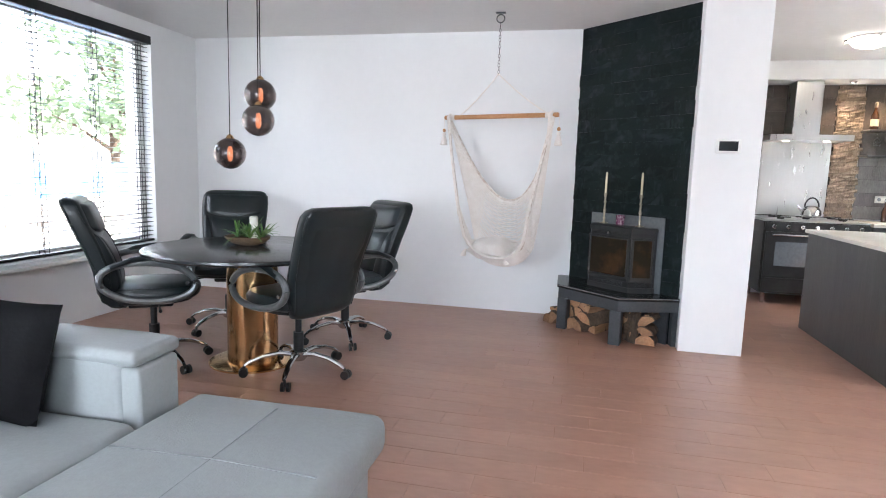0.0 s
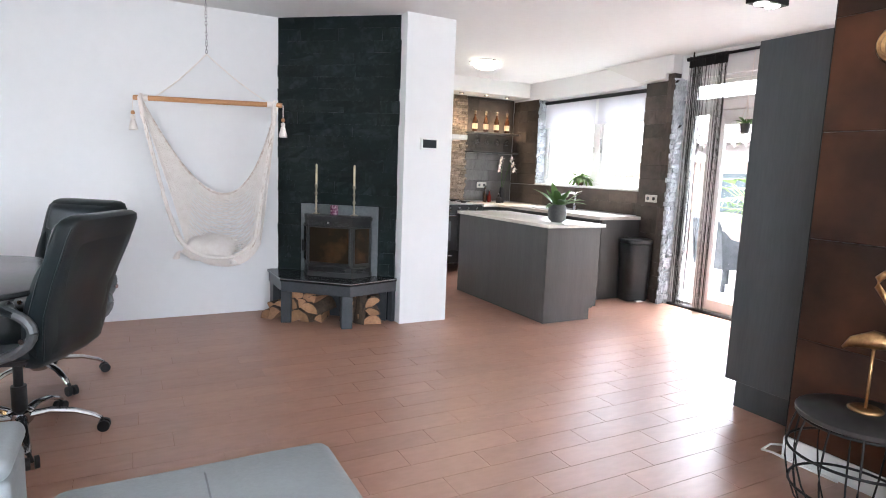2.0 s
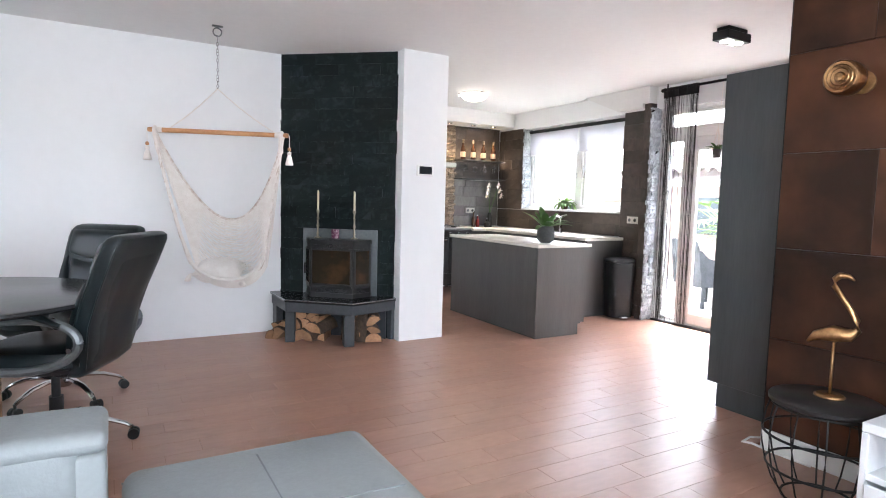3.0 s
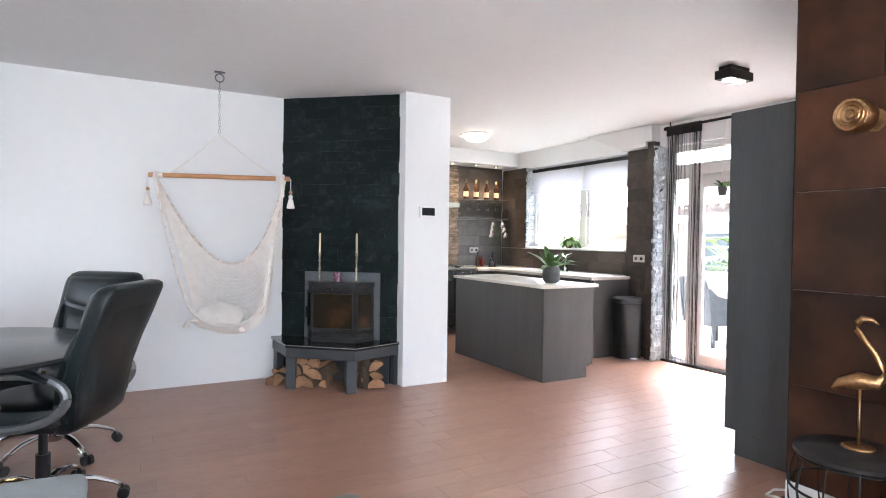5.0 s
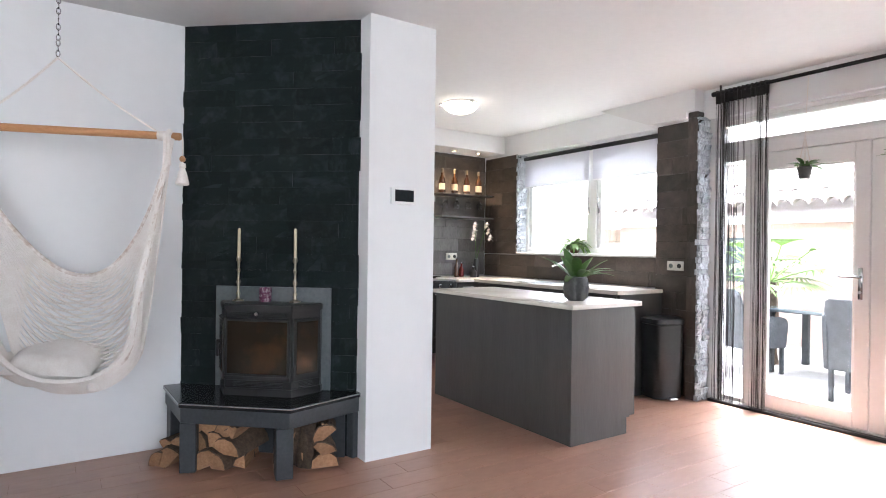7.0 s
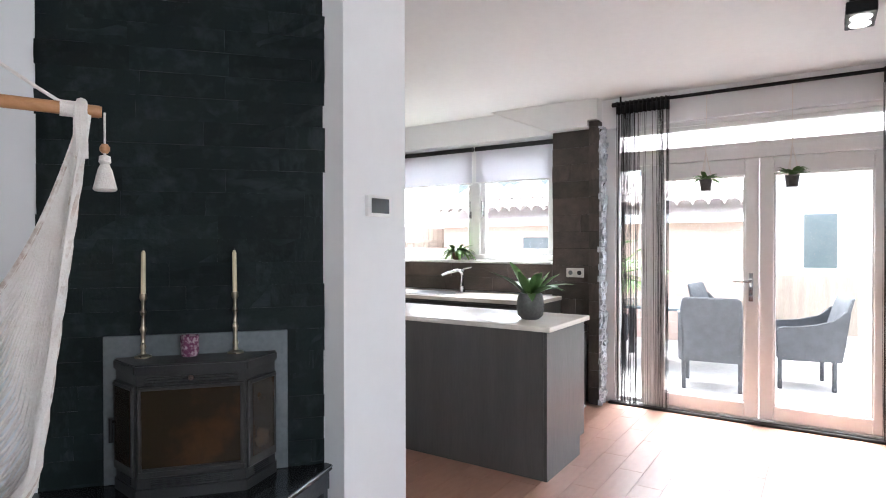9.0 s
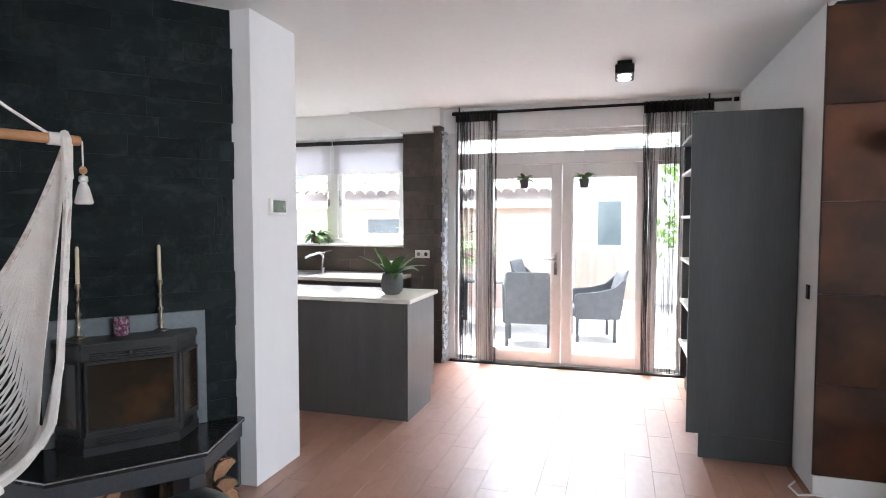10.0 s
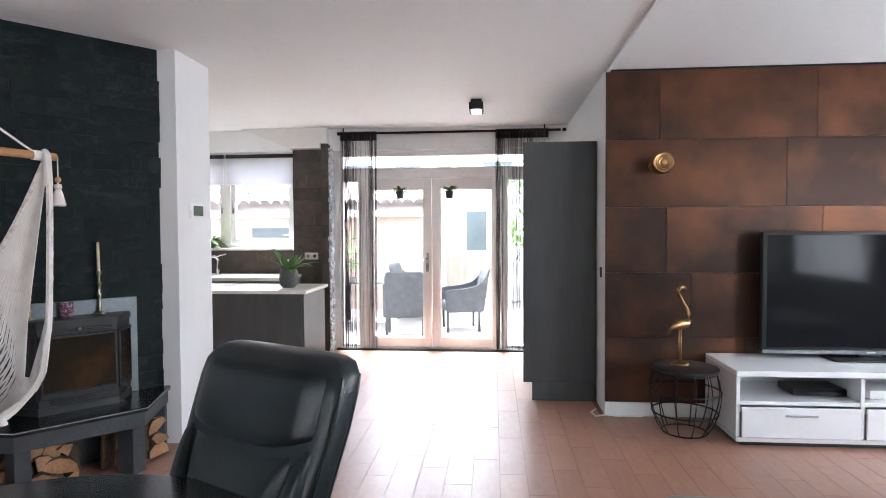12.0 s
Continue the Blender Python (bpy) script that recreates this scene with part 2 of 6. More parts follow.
def wall(name, axis, at, thick, span, z0, z1, holes, material, label):
    """A wall with its room face at 'at', 'thick' outwards (signed), with holes (a, b, za, zb)."""
    bm = bmesh.new()
    us = sorted({span[0], span[1], *[h[0] for h in holes], *[h[1] for h in holes]})
    zs = sorted({z0, z1, *[h[2] for h in holes], *[h[3] for h in holes]})
    for a, b in zip(us, us[1:]):
        for c, d in zip(zs, zs[1:]):
            if any(h[0] <= a and b <= h[1] and h[2] <= c and d <= h[3] for h in holes):
                continue
            lo, hi = min(at, at + thick), max(at, at + thick)
            box(bm, *(((lo, a, c), (hi, b, d)) if axis == "x" else ((a, lo, c), (b, hi, d))))
    bmesh.ops.remove_doubles(bm, verts=bm.verts, dist=1e-4)
    return setting(part(name, bm, material), label, "wall")


# ---- rooms ----
H = 2.605
XS, YW, YK, XC, YC, YE, XE = -3.92, 6.157, 8.12, 1.65, 2.375, -1.10, -3.1
wall("wall_hall", "y", YW, 0.14, (XS - 0.3, 1.16), 0, H, [], PLASTER, "smooth white plastered living room wall")
wall("wall_south", "x", XS, -0.3, (YC - 0.2, YW), 0, H, [(2.84, 5.5, 0.55, 2.46)], PLASTER, "white plastered wall with a wide window")
wall("wall_return", "y", YC, -0.2, (XS, XE), 0, H, [], PLASTER, "short white plastered return wall")
wall("wall_south_east", "x", XE, -0.3, (YE - 0.3, YC - 0.2), 0, H, [], PLASTER, "white plastered side wall")
wall("wall_east", "y", YE, -0.3, (XE, XC + 0.15), 0, H, [(-0.17, 1.37, 0.8, 2.2), (-2.9, -1.3, 0.8, 2.2)], PLASTER, "white plastered wall with two windows")
wall("wall_copper", "x", XC + 0.012, 0.15, (YE, YC), 0, H, [], PLASTER, "white plastered wall behind copper tiles")
wall("wall_kitchen_east", "y", YC, -0.15, (XC + 0.162, 4.3), 0, H, [], PLASTER, "white plastered kitchen wall")
wall("wall_garden", "x", 3.9, 0.32, (YC, 5.12), 0, H, [(2.78, 5.12, 0, 2.36)], PLASTER, "white plastered wall over the garden doors")
wall("wall_kitchen_north", "x", 3.89, 0.31, (5.12, YK), 0, H, [(5.57, 7.5, 1.19, 2.36)], PLASTER, "white kitchen wall with a window")
wall("wall_kitchen_west", "y", YK, 0.2, (1.1, 4.2), 0, H, [], PLASTER, "white kitchen wall behind tiles")
wall("wall_kitchen_hall", "x", 1.30, -0.14, (YW, YK), 0, H, [], PLASTER, "white plastered wall towards the hall")
setting(part("chimney_breast", prism(bmesh.new(), [(0.0, YW), (0.85, 5.41), (0.85, 5.29), (1.30, 5.29), (1.30, YW)], 0, H), PLASTER), "white plastered corner chimney breast with pier", "chimney breast")
bm = bmesh.new()
for lo, hi in (((XS - 0.3, YC - 0.2), (4.3, YK + 0.2)), ((XE - 0.3, YE - 0.3), (XC + 0.2, YC - 0.2))):
    box(bm, (*lo, H), (*hi, H + 0.2))
setting(part("ceiling", bm, CEILING), "smooth white painted ceiling", "ceiling")
setting(bx("ceiling_trim", (XE, YC - 0.03, H - 0.02), (XC, YC, H - 0.001), CEILING, bevel=0.004), "thin white ceiling strip along the former wall", "trim")
bm = bmesh.new()
for lo, hi in (((XS - 0.3, YC - 0.2), (4.22, YK + 0.2)), ((XE - 0.3, YE - 0.3), (XC + 0.2, YC - 0.2))):
    box(bm, (*lo, -0.2), (*hi, -0.004))
floor = setting(part("floor", bm, GROUT), "brown terracotta-coloured floor tiles in running bond", "floor")
setting(bx("ground", (-150, -150, -0.3), (150, 150, -0.12), mat("grey_paving", (0.42, 0.40, 0.38), (0.34, 0.33, 0.31), 0.9, s1=0.8, s2=20, bump=0.3), bevel=0), "pale grey paved ground", "ground")

# ---- fireplace corner ----
FP = pose(0.425, 5.7835, 0, 0, 0, -41.3)


def loft(bm, secs, n=20, power=3.0):
    """Rounded cross-sections stacked upwards: (centre x, y, z, half width, half depth)."""
    rings = []
    for cx, cy, cz, hw, hd in secs:
        ring = []
        for j in range(n):
            a = 2 * math.pi * j / n
            c, s = math.cos(a), math.sin(a)
            ring.append(bm.verts.new((cx + hw * math.copysign(abs(c) ** (2 / power), c), cy + hd * math.copysign(abs(s) ** (2 / power), s), cz)))
        rings.append(ring)
    for a, b in zip(rings, rings[1:]):
        for j in range(n):
            bm.faces.new((a[j], a[(j + 1) % n], b[(j + 1) % n], b[j]))
    bm.faces.new(rings[0][::-1])
    bm.faces.new(rings[-1])
    return bm


def pillow(bm, w, h, t, m, n=12):
    """A stuffed cushion, full in the middle and thin at its seams."""
    for side in (1, -1):
        grid = []
        for i in range(n + 1):
            row = []
            for j in range(n + 1):
                u, v = 2 * i / n - 1, 2 * j / n - 1
                f = max(0.0, (1 - u ** 4) * (1 - v ** 4)) ** 0.6
                pin = 1 - 0.06 * (1 - abs(u) ** 2) * abs(v) ** 6
                wob = 0.06 * t * math.sin(5 * u + 3 * v)
                row.append((m @ Vector((u * w / 2 * (1 - 0.05 * (1 - v * v) * abs(u) ** 5), v * h / 2 * pin, side * (t / 2 * f + wob * f)))))
            grid.append(row)
        sheet(bm, grid)
    bmesh.ops.remove_doubles(bm, verts=bm.verts, dist=0.002)
    return bm


hearth = thing("fireplace_hearth", pose(0, 0, 0), "dark grey corner hearth bench with black granite top", "hearth")
slab = [(-0.10, 6.15), (-0.092, 5.655), (0.385, 5.235), (0.89, 5.375), (0.846, 5.40), (0.0, 6.145)]
top = prism(bmesh.new(), slab, 0.362, 0.388)
bmesh.ops.bevel(top, geom=list(top.edges), offset=0.004, segments=1, affect="EDGES")
part("top_slab", top, STONEBLK, hearth, "polished black granite slab")


def strip(name, a, b, z0, z1, depth, material, parent):
    """An upright board from a to b on plan, its thickness to the left of the way."""
    a, b = Vector((*a, 0)), Vector((*b, 0))
    d = (b - a).normalized()
    ang = math.atan2(d.y, d.x)
    m = Matrix.Translation(a) @ Matrix.Rotation(ang, 4, "Z")
    return bx(name, (0, 0, z0), ((b - a).length, depth, z1), material, parent, 0.003, m=m)


F = [(-0.088, 6.14), (-0.08, 5.668), (0.386, 5.252), (0.872, 5.388)]
# separate pale strips for the light line along the slab's reflective chamfer
EDGE = mat("pale_chamfer_strip", (0.5, 0.51, 0.52), (0.42, 0.43, 0.44), 0.25, metal=0.8)
for a, b in zip(F, F[1:]):
    strip("fascia", a, b, 0.275, 0.362, 0.03, HEARTHGR, hearth)
S2 = [(-0.102, 6.14), (-0.094, 5.653), (0.386, 5.231), (0.886, 5.371)]
for a, b in zip(S2, S2[1:]):
    strip("edging", a, b, 0.378, 0.386, 0.004, EDGE, hearth)
for (x, y, w, d, r) in ((-0.05, 6.06, 0.06, 0.14, 0), (-0.03, 5.69, 0.085, 0.085, -20), (0.385, 5.34, 0.09, 0.12, -12), (0.835, 5.42, 0.06, 0.06, 15)):
    bx("leg", (-w / 2, -d / 2, 0), (w / 2, d / 2, 0.275), HEARTHGR, hearth, 0.004, m=pose(x, y, 0, 0, 0, r))
bx("back_panel", (-0.5, -0.02, 0.0), (0.5, -0.004, 0.36), HEARTHGR, hearth, 0, m=FP @ pose(0, -0.012, 0))

stove = thing("wood_stove", FP @ pose(0.04, -0.022, 0), "black cast iron wood stove with bay glass door", "stove")
body = [(-0.31, 0.0), (-0.31, -0.03), (-0.20, -0.19), (0.20, -0.19), (0.31, -0.03), (0.31, 0.0)]
part("body", prism(bmesh.new(), body, 0.388, 0.872), IRON, stove)
lid = prism(bmesh.new(), [(x * 1.03, y * 1.06) for x, y in body], 0.872, 0.913)
bmesh.ops.bevel(lid, geom=list(lid.edges), offset=0.006, segments=2, affect="EDGES")
part("top_plate", lid, IRON, stove)
bm = prism(bmesh.new(), [(x * 1.02, y * 1.04) for x, y in body], 0.388, 0.43)
part("plinth", bm, IRON, stove)


def facet(a, b):
    a, b = Vector((*a, 0)), Vector((*b, 0))
    return (b - a).length, Matrix.Translation(a) @ Matrix.Rotation(math.atan2((b - a).y, (b - a).x), 4, "Z")


for i, (a, b) in enumerate(((body[1], body[2]), (body[2], body[3]), (body[3], body[4]))):
    w, m = facet(a, b)
    door = part("door", box(bmesh.new(), (0.004, -0.012, 0.475), (w - 0.004, 0.0, 0.832), 0.004, 1, m), IRON, stove)
    part("glass", box(bmesh.new(), (0.026 if i != 1 else 0.018, -0.016, 0.515), (w - (0.026 if i != 1 else 0.018), -0.0125, 0.815), 0.001, 1, m), STOVEGLASS, door, "dark glass pane with orange-brown patches")
    part("glazing_bar", box(bmesh.new(), (0.012, -0.018, 0.814), (w - 0.012, -0.012, 0.826), 0.002, 1, m), IRON, door)
    bm = bmesh.new()
    for j in range(4):
        box(bm, (0.05, -0.006, 0.438 + j * 0.008), (w - 0.05, 0.001, 0.4415 + j * 0.008), 0, 1, m)
    part("air_vent", bm, BLACKPL, stove)
bm = rod(bmesh.new(), (-0.325, -0.05, 0.58), (-0.325, -0.05, 0.68), 0.008)
rod(bm, (-0.325, -0.05, 0.665), (-0.285, -0.05, 0.665), 0.006)
part("handle", bm, BLACKMETAL, stove, smooth=True)
for j in range(3):
    part("grille_bar", box(bmesh.new(), (-0.17, -0.197, 0.836 + j * 0.011), (0.17, -0.1905, 0.842 + j * 0.011), 0.002), IRON, stove)
w, m = facet(body[2], body[3])
for lo, hi in (((0.008, 0.5), (0.02, 0.826)), ((w - 0.02, 0.5), (w - 0.008, 0.826)), ((0.021, 0.5), (w - 0.021, 0.513))):
    part("door_moulding", box(bmesh.new(), (lo[0], -0.021, lo[1]), (hi[0], -0.0125, hi[1]), 0.003, 1, m), IRON, stove)
part("damper_knob", rod(bmesh.new(), (-0.0, -0.205, 0.86), (0.0, -0.222, 0.86), 0.011), CHROME, stove, smooth=True)
plate = tagged(bx("stove_back_plate", (-0.325, -0.022, 0.389), (0.405, -0.012, 1.0), PLATE, None, 0.002, m=FP), "grey steel heat plate behind the stove", "heat plate")


def candlestick(x, y, lean):
    t = thing("candlestick", FP @ pose(x, y, 0.913, lean, lean, 0), "slim turned brass candlestick with a tall cream candle", "candlestick", "candlesticks on the stove")
    prof = [(0.034, 0), (0.034, 0.006), (0.012, 0.014), (0.008, 0.03), (0.013, 0.045), (0.007, 0.06), (0.009, 0.1), (0.014, 0.115), (0.008, 0.13), (0.007, 0.17), (0.013, 0.185), (0.007, 0.2), (0.008, 0.23), (0.015, 0.245), (0.013, 0.262)]
    part("holder", turned(bmesh.new(), prof, 16), mat("silvered_brass", (0.42, 0.37, 0.28), (0.24, 0.20, 0.14), 0.28, metal=1.0), t, smooth=True)
    candle = part("candle", turned(bmesh.new(), [(0.0095, 0.255), (0.0085, 0.43), (0.004, 0.44)], 12), WAX, t, "tall cream candle", smooth=True)
    part("wick", rod(bmesh.new(), (0, 0, 0.44), (0.001, 0, 0.45), 0.0012), BLACKPL, candle)


candlestick(-0.17, -0.045, 0.6)
candlestick(0.19, -0.045, -0.5)
mug = thing("tea_light_holder", FP @ pose(0.01, -0.06, 0.913), "small purple mosaic glass tea light holder", "candle holder")
part("cup", turned(bmesh.new(), [(0.03, 0), (0.036, 0.012), (0.037, 0.085), (0.033, 0.085), (0.032, 0.01)], 20, cap=False), mat("purple_mosaic", (0.16, 0.05, 0.10), (0.42, 0.30, 0.34), 0.25, s1=60, s2=90, mixat=(0.45, 0.55)), mug, smooth=True)
part("tea_light", turned(bmesh.new(), [(0.028, 0.012), (0.028, 0.03)], 16), WAX, mug)


def log(x, y, z, length, r, rz, tilt, kind, upright=False):
    """A split log: a wedge or half round with bark on its round side."""
    rnd = random.Random(int(1000 * (x + y + z) * 7))
    m = pose(x, y, z, tilt, rnd.uniform(-50, 50), rz) if not upright else pose(x, y, z, 90 + tilt, 0, rz)
    t = tagged(new("firewood_log"), "split firewood log with pale wood and dark bark", "firewood", "firewood under the hearth")
    t.matrix_world = m
    a0, a1 = {"wedge": (60, 130), "half": (0, 180), "third": (30, 150)}[kind]
    arc = [(r * math.cos(radians(a0 + (a1 - a0) * i / 6)) * rnd.uniform(0.93, 1.05), r * math.sin(radians(a0 + (a1 - a0) * i / 6)) * rnd.uniform(0.93, 1.05)) for i in range(7)]
    cy = sum(p[1] for p in arc) / 9
    for name, mt, pts, k in (("wood", LOGWOOD, [(0, 0)] + arc, 1.0), ("bark", BARK, [(p[0] * 0.97, p[1] * 0.97) for p in arc] + [(p[0] * 1.07, p[1] * 1.07) for p in arc[::-1]], 0.985)):
        bm = bmesh.new()
        rows = []
        for s in (-0.5, -0.17, 0.17, 0.5):
            w = 1 + 0.05 * rnd.uniform(-1, 1)
            rows.append([bm.verts.new((px * w, s * length * k, (pz - cy) * w + 0.004 * rnd.uniform(-1, 1))) for px, pz in pts])
        n = len(pts)
        for p, q in zip(rows, rows[1:]):
            for i in range(n):
                bm.faces.new((p[i], p[(i + 1) % n], q[(i + 1) % n], q[i]))
        bm.faces.new(rows[0][::-1])
        bm.faces.new(rows[-1])
        part(name, bm, mt, t, "" if name == "wood" else "rough dark bark")


# stacked logs, in the frame of the stove wall (room side is negative)
def in_fp(x, y):
    v = FP @ Vector((x, y, 0))
    return v.x, v.y


rl = random.Random(4)
for x, z, r, kind in ((-0.47, 0.04, 0.07, "third"), (-0.40, 0.05, 0.085, "half"), (-0.30, 0.05, 0.085, "third"), (-0.20, 0.05, 0.085, "half"), (-0.11, 0.05, 0.08, "third"), (-0.04, 0.045, 0.07, "wedge"), (-0.44, 0.115, 0.07, "wedge"),
                      (-0.35, 0.13, 0.085, "third"), (-0.25, 0.14, 0.085, "half"), (-0.15, 0.14, 0.085, "third"), (-0.065, 0.13, 0.08, "half"), (-0.30, 0.205, 0.07, "third"), (-0.20, 0.22, 0.075, "half"), (-0.11, 0.22, 0.075, "third"), (-0.05, 0.21, 0.06, "wedge")):
    px, py = in_fp(x, -0.20 + rl.uniform(-0.04, 0.04))
    log(px, py, z, 0.27, r * 1.08, -41.3 + rl.uniform(-14, 14), rl.uniform(-4, 4), kind)
for x, z, r, kind in ((0.40, 0.045, 0.075, "half"), (0.41, 0.125, 0.075, "third"), (0.40, 0.2, 0.07, "half"), (0.42, 0.235, 0.05, "wedge")):
    px, py = in_fp(x, -0.125 + rl.uniform(-0.02, 0.02))
    log(px, py, z, 0.24, r, -20 + rl.uniform(-9, 9), rl.uniform(-3, 3), kind)
for x, y, tilt, rz in ((0.26, -0.19, 7, 10), (0.33, -0.215, -6, -30), (0.19, -0.17, 4, 60)):
    px, py = in_fp(x, y)
    log(px, py, 0.135, 0.26, 0.075, rz - 41, tilt, "third", True)

# ---- hammock chair ----
BA, BB = Vector((-1.134, 5.742, 1.785)), Vector((-0.152, 5.347, 1.778))
ham = thing("hammock_chair", pose(0, 0, 0), "cream cotton hanging hammock chair on a wooden bar", "hammock chair")
bd = (BB - BA).normalized()
bn = Vector((bd.y, -bd.x, 0))
part("spreader_bar", rod(bmesh.new(), BA, BB, 0.019, n=16), BEECH, ham, "varnished wooden bar", smooth=True)
for s, e in ((BA, 1), (BB, -1)):
    part("bar_cap", rod(bmesh.new(), s - bd * 0.006 * e, s + bd * 0.006 * e, 0.017, n=16), BEECH, ham, smooth=True)
    part("rope_wrap", rod(bmesh.new(), s + bd * 0.055 * e, s + bd * 0.1 * e, 0.024, n=16), ROPE, ham, smooth=True)
APEX = Vector((-0.655, 5.535, 2.12))
for e in (BA + bd * 0.13, BB - bd * 0.07):
    part("suspension_rope", sweep(bmesh.new(), [APEX + (e - APEX) * k / 6 + Vector((0, 0, -0.02 * math.sin(math.pi * k / 6))) for k in range(7)], 0.0055, 6), ROPE, ham, smooth=True)
L = (BB - BA).length
MID = (BA + BB) / 2


def net(u, v):
    """Place on the net: u along from bar end to bar end, v from the back edge to the front edge."""
    w = 2 * u - 1
    k = abs(w)
    low = min(1.0, v / 0.5)
    low = low * low * (3 - 2 * low)
    depth = 1.235 - 0.075 * max(0.0, (v - 0.62) / 0.38) ** 2
    # back edge: a parabola; seat and front: steep sides and a rounded pocket
    bx_, bz = k, -0.705 * (1 - k * k)
    if k > 0.42:
        q = (k - 0.42) / 0.58
        fx, fz = 0.56 + 0.44 * q, -depth * 0.86 * (1 - q)
    else:
        q = k / 0.42
        fx, fz = 0.56 * q * (1.12 - 0.12 * q * q), -depth * (0.86 + 0.14 * (1 - q ** 2.4))
    x = math.copysign(bx_ + (fx - bx_) * low, w) * L / 2 * 0.94
    z = bz + (fz - bz) * low
    g = min(1.0, max(0.0, (k - 0.36) / 0.22))
    ve = v * 0.8 if v < 0.5 else 1 - (1 - v) * 0.25
    ve = v + (ve - v) * g
    off = (-0.16 + 0.33 * ve) * min(1.0, max(0.0, -z / 0.8)) ** 0.8
    return MID + bd * (x - 0.085 * z) + bn * off + Vector((0, 0, z))


bm = bmesh.new()
for k in range(88):
    v = k / 87
    rr_ = 0.014 if k == 87 else 0.011 if k in (0, 86) else 0.0055 if k % 7 == 0 else 0.0046
    wav = 0.0 if k in (0, 86, 87) or v > 0.5 else 0.003
    sweep(bm, [net(i / 48, min(1, max(0, v + wav * (-1) ** k * math.sin(i * 1.57 + 0.4)))) for i in range(49)], rr_, 4)
tagged(part("net_cord", bm, ROPE, ham, "thin cream cotton cords"), kind="stuff")
bm = bmesh.new()
sheet(bm, [[net(0.285 + 0.43 * i / 30, 0.42 + 0.58 * j / 26) for i in range(31)] for j in range(27)])
part("woven_seat", bm, ROPE, ham, smooth=True)
bm = bmesh.new()
for e in (0, 1):
    for q in range(3):
        sweep(bm, [net(abs(e - i / 60), 0.955) + bn * 0.007 * math.sin(i * 1.1 + 2.1 * q) + bd * 0.007 * math.cos(i * 1.1 + 2.1 * q) for i in range(1, 21)], 0.008, 6)
part("edge_braid", bm, BRAID, ham, "thick twisted speckled edge cords", smooth=True)
part("back_edge_cord", sweep(bmesh.new(), [net(i / 48, 0.0) + Vector((0, 0, 0.008)) for i in range(49)], 0.012, 8), BRAID, ham, "speckled back edge cord", smooth=True)
for e, s in ((BA, 1), (BB, -1)):
    part("side_cord", sweep(bmesh.new(), [e + bd * 0.045 * s + Vector((0, 0, 0.022)), e + bd * 0.05 * s + bn * 0.03, net(0.04 if s > 0 else 0.96, 0.5)], [0.016, 0.018, 0.02], 8), ROPE, ham, smooth=True)
    tz = e + bd * 0.006 * s - bd * 0.02 * s
    tassel = part("tassel", turned(bmesh.new(), [(0.003, -0.11), (0.004, -0.128), (0.015, -0.132), (0.017, -0.15), (0.012, -0.156), (0.02, -0.175), (0.033, -0.232), (0.027, -0.238)], 14, Matrix.Translation(tz)), ROPE, ham, smooth=True)
    part("tassel_cord", rod(bmesh.new(), tz, tz + Vector((0, 0, -0.10)), 0.003, n=6), ROPE, tassel)
    part("tassel_bead", turned(bmesh.new(), [(0.008, -0.095), (0.014, -0.105), (0.014, -0.115), (0.008, -0.123)], 12, Matrix.Translation(tz)), BEECH, tassel, "small wooden bead")
cush = thing("hammock_cushion", Matrix.Translation(MID + bn * -0.02 + Vector((0, 0, -1.105))) @ Matrix.Rotation(math.atan2(bd.y, bd.x), 4, "Z") @ pose(0, 0, 0, 12, 4, 0), "cream cushion with tasselled corners lying in the hammock", "cushion")
part("cover", pillow(bmesh.new(), 0.37, 0.31, 0.17, Matrix.Identity(4)), ROPE, cush, smooth=True)
for sx in (-1, 1):
    for sy in (-1, 1):
        part("corner_tassel", loft(bmesh.new(), [(0.187 * sx, 0.155 * sy, 0.01, 0.009, 0.009), (0.2 * sx, 0.165 * sy, -0.01, 0.018, 0.018), (0.208 * sx, 0.17 * sy, -0.045, 0.026, 0.026)], 10, 2), ROPE, cush, smooth=True)
hook = thing("ceiling_hook", pose(-0.655, 5.53, H), "steel ceiling hook with a spring chain", "hook")
part("base_plate", box(bmesh.new(), (-0.04, -0.015, -0.012), (0.04, 0.015, 0), 0.003), GREYPLASTIC, hook)
part("ring", sweep(bmesh.new(), [(0.032 * math.cos(a), 0.003, -0.05 + 0.032 * math.sin(a)) for a in [2 * math.pi * i / 16 for i in range(17)]], 0.005, 6), GREYPLASTIC, hook, smooth=True)
zz = -0.078
while zz > -0.46:
    i = round(-zz * 1000)
    m = Matrix.Translation((0, 0, zz - 0.014)) @ Matrix.Rotation(radians(90 * ((i // 20) % 2)), 4, "Z")
    part("chain_link", sweep(bmesh.new(), [m @ Vector((0.008 * math.cos(a), 0, 0.016 * math.sin(a))) for a in [2 * math.pi * j / 10 for j in range(11)]], 0.0027, 5), CHROME, hook)
    zz -= 0.025

# ---- dining corner ----
TX, TY = -2.06, 4.11
tab = thing("round_dining_table", pose(TX, TY, 0), "round black dining table on a brass column", "table")
part("tabletop", turned(bmesh.new(), [(0.62, 0.742), (0.66, 0.752), (0.67, 0.762), (0.667, 0.776), (0.655, 0.78)], 64), TABLETOP, tab, "satin black round top", smooth=True)
part("column", turned(bmesh.new(), [(0.165, 0.012), (0.165, 0.727), (0.30, 0.732), (0.30, 0.742)], 48), BRASS, tab, "polished brass drum column", smooth=True)
part("foot_plate", turned(bmesh.new(), [(0.285, 0), (0.285, 0.01), (0.275, 0.014)], 48), BRASS, tab, smooth=True)

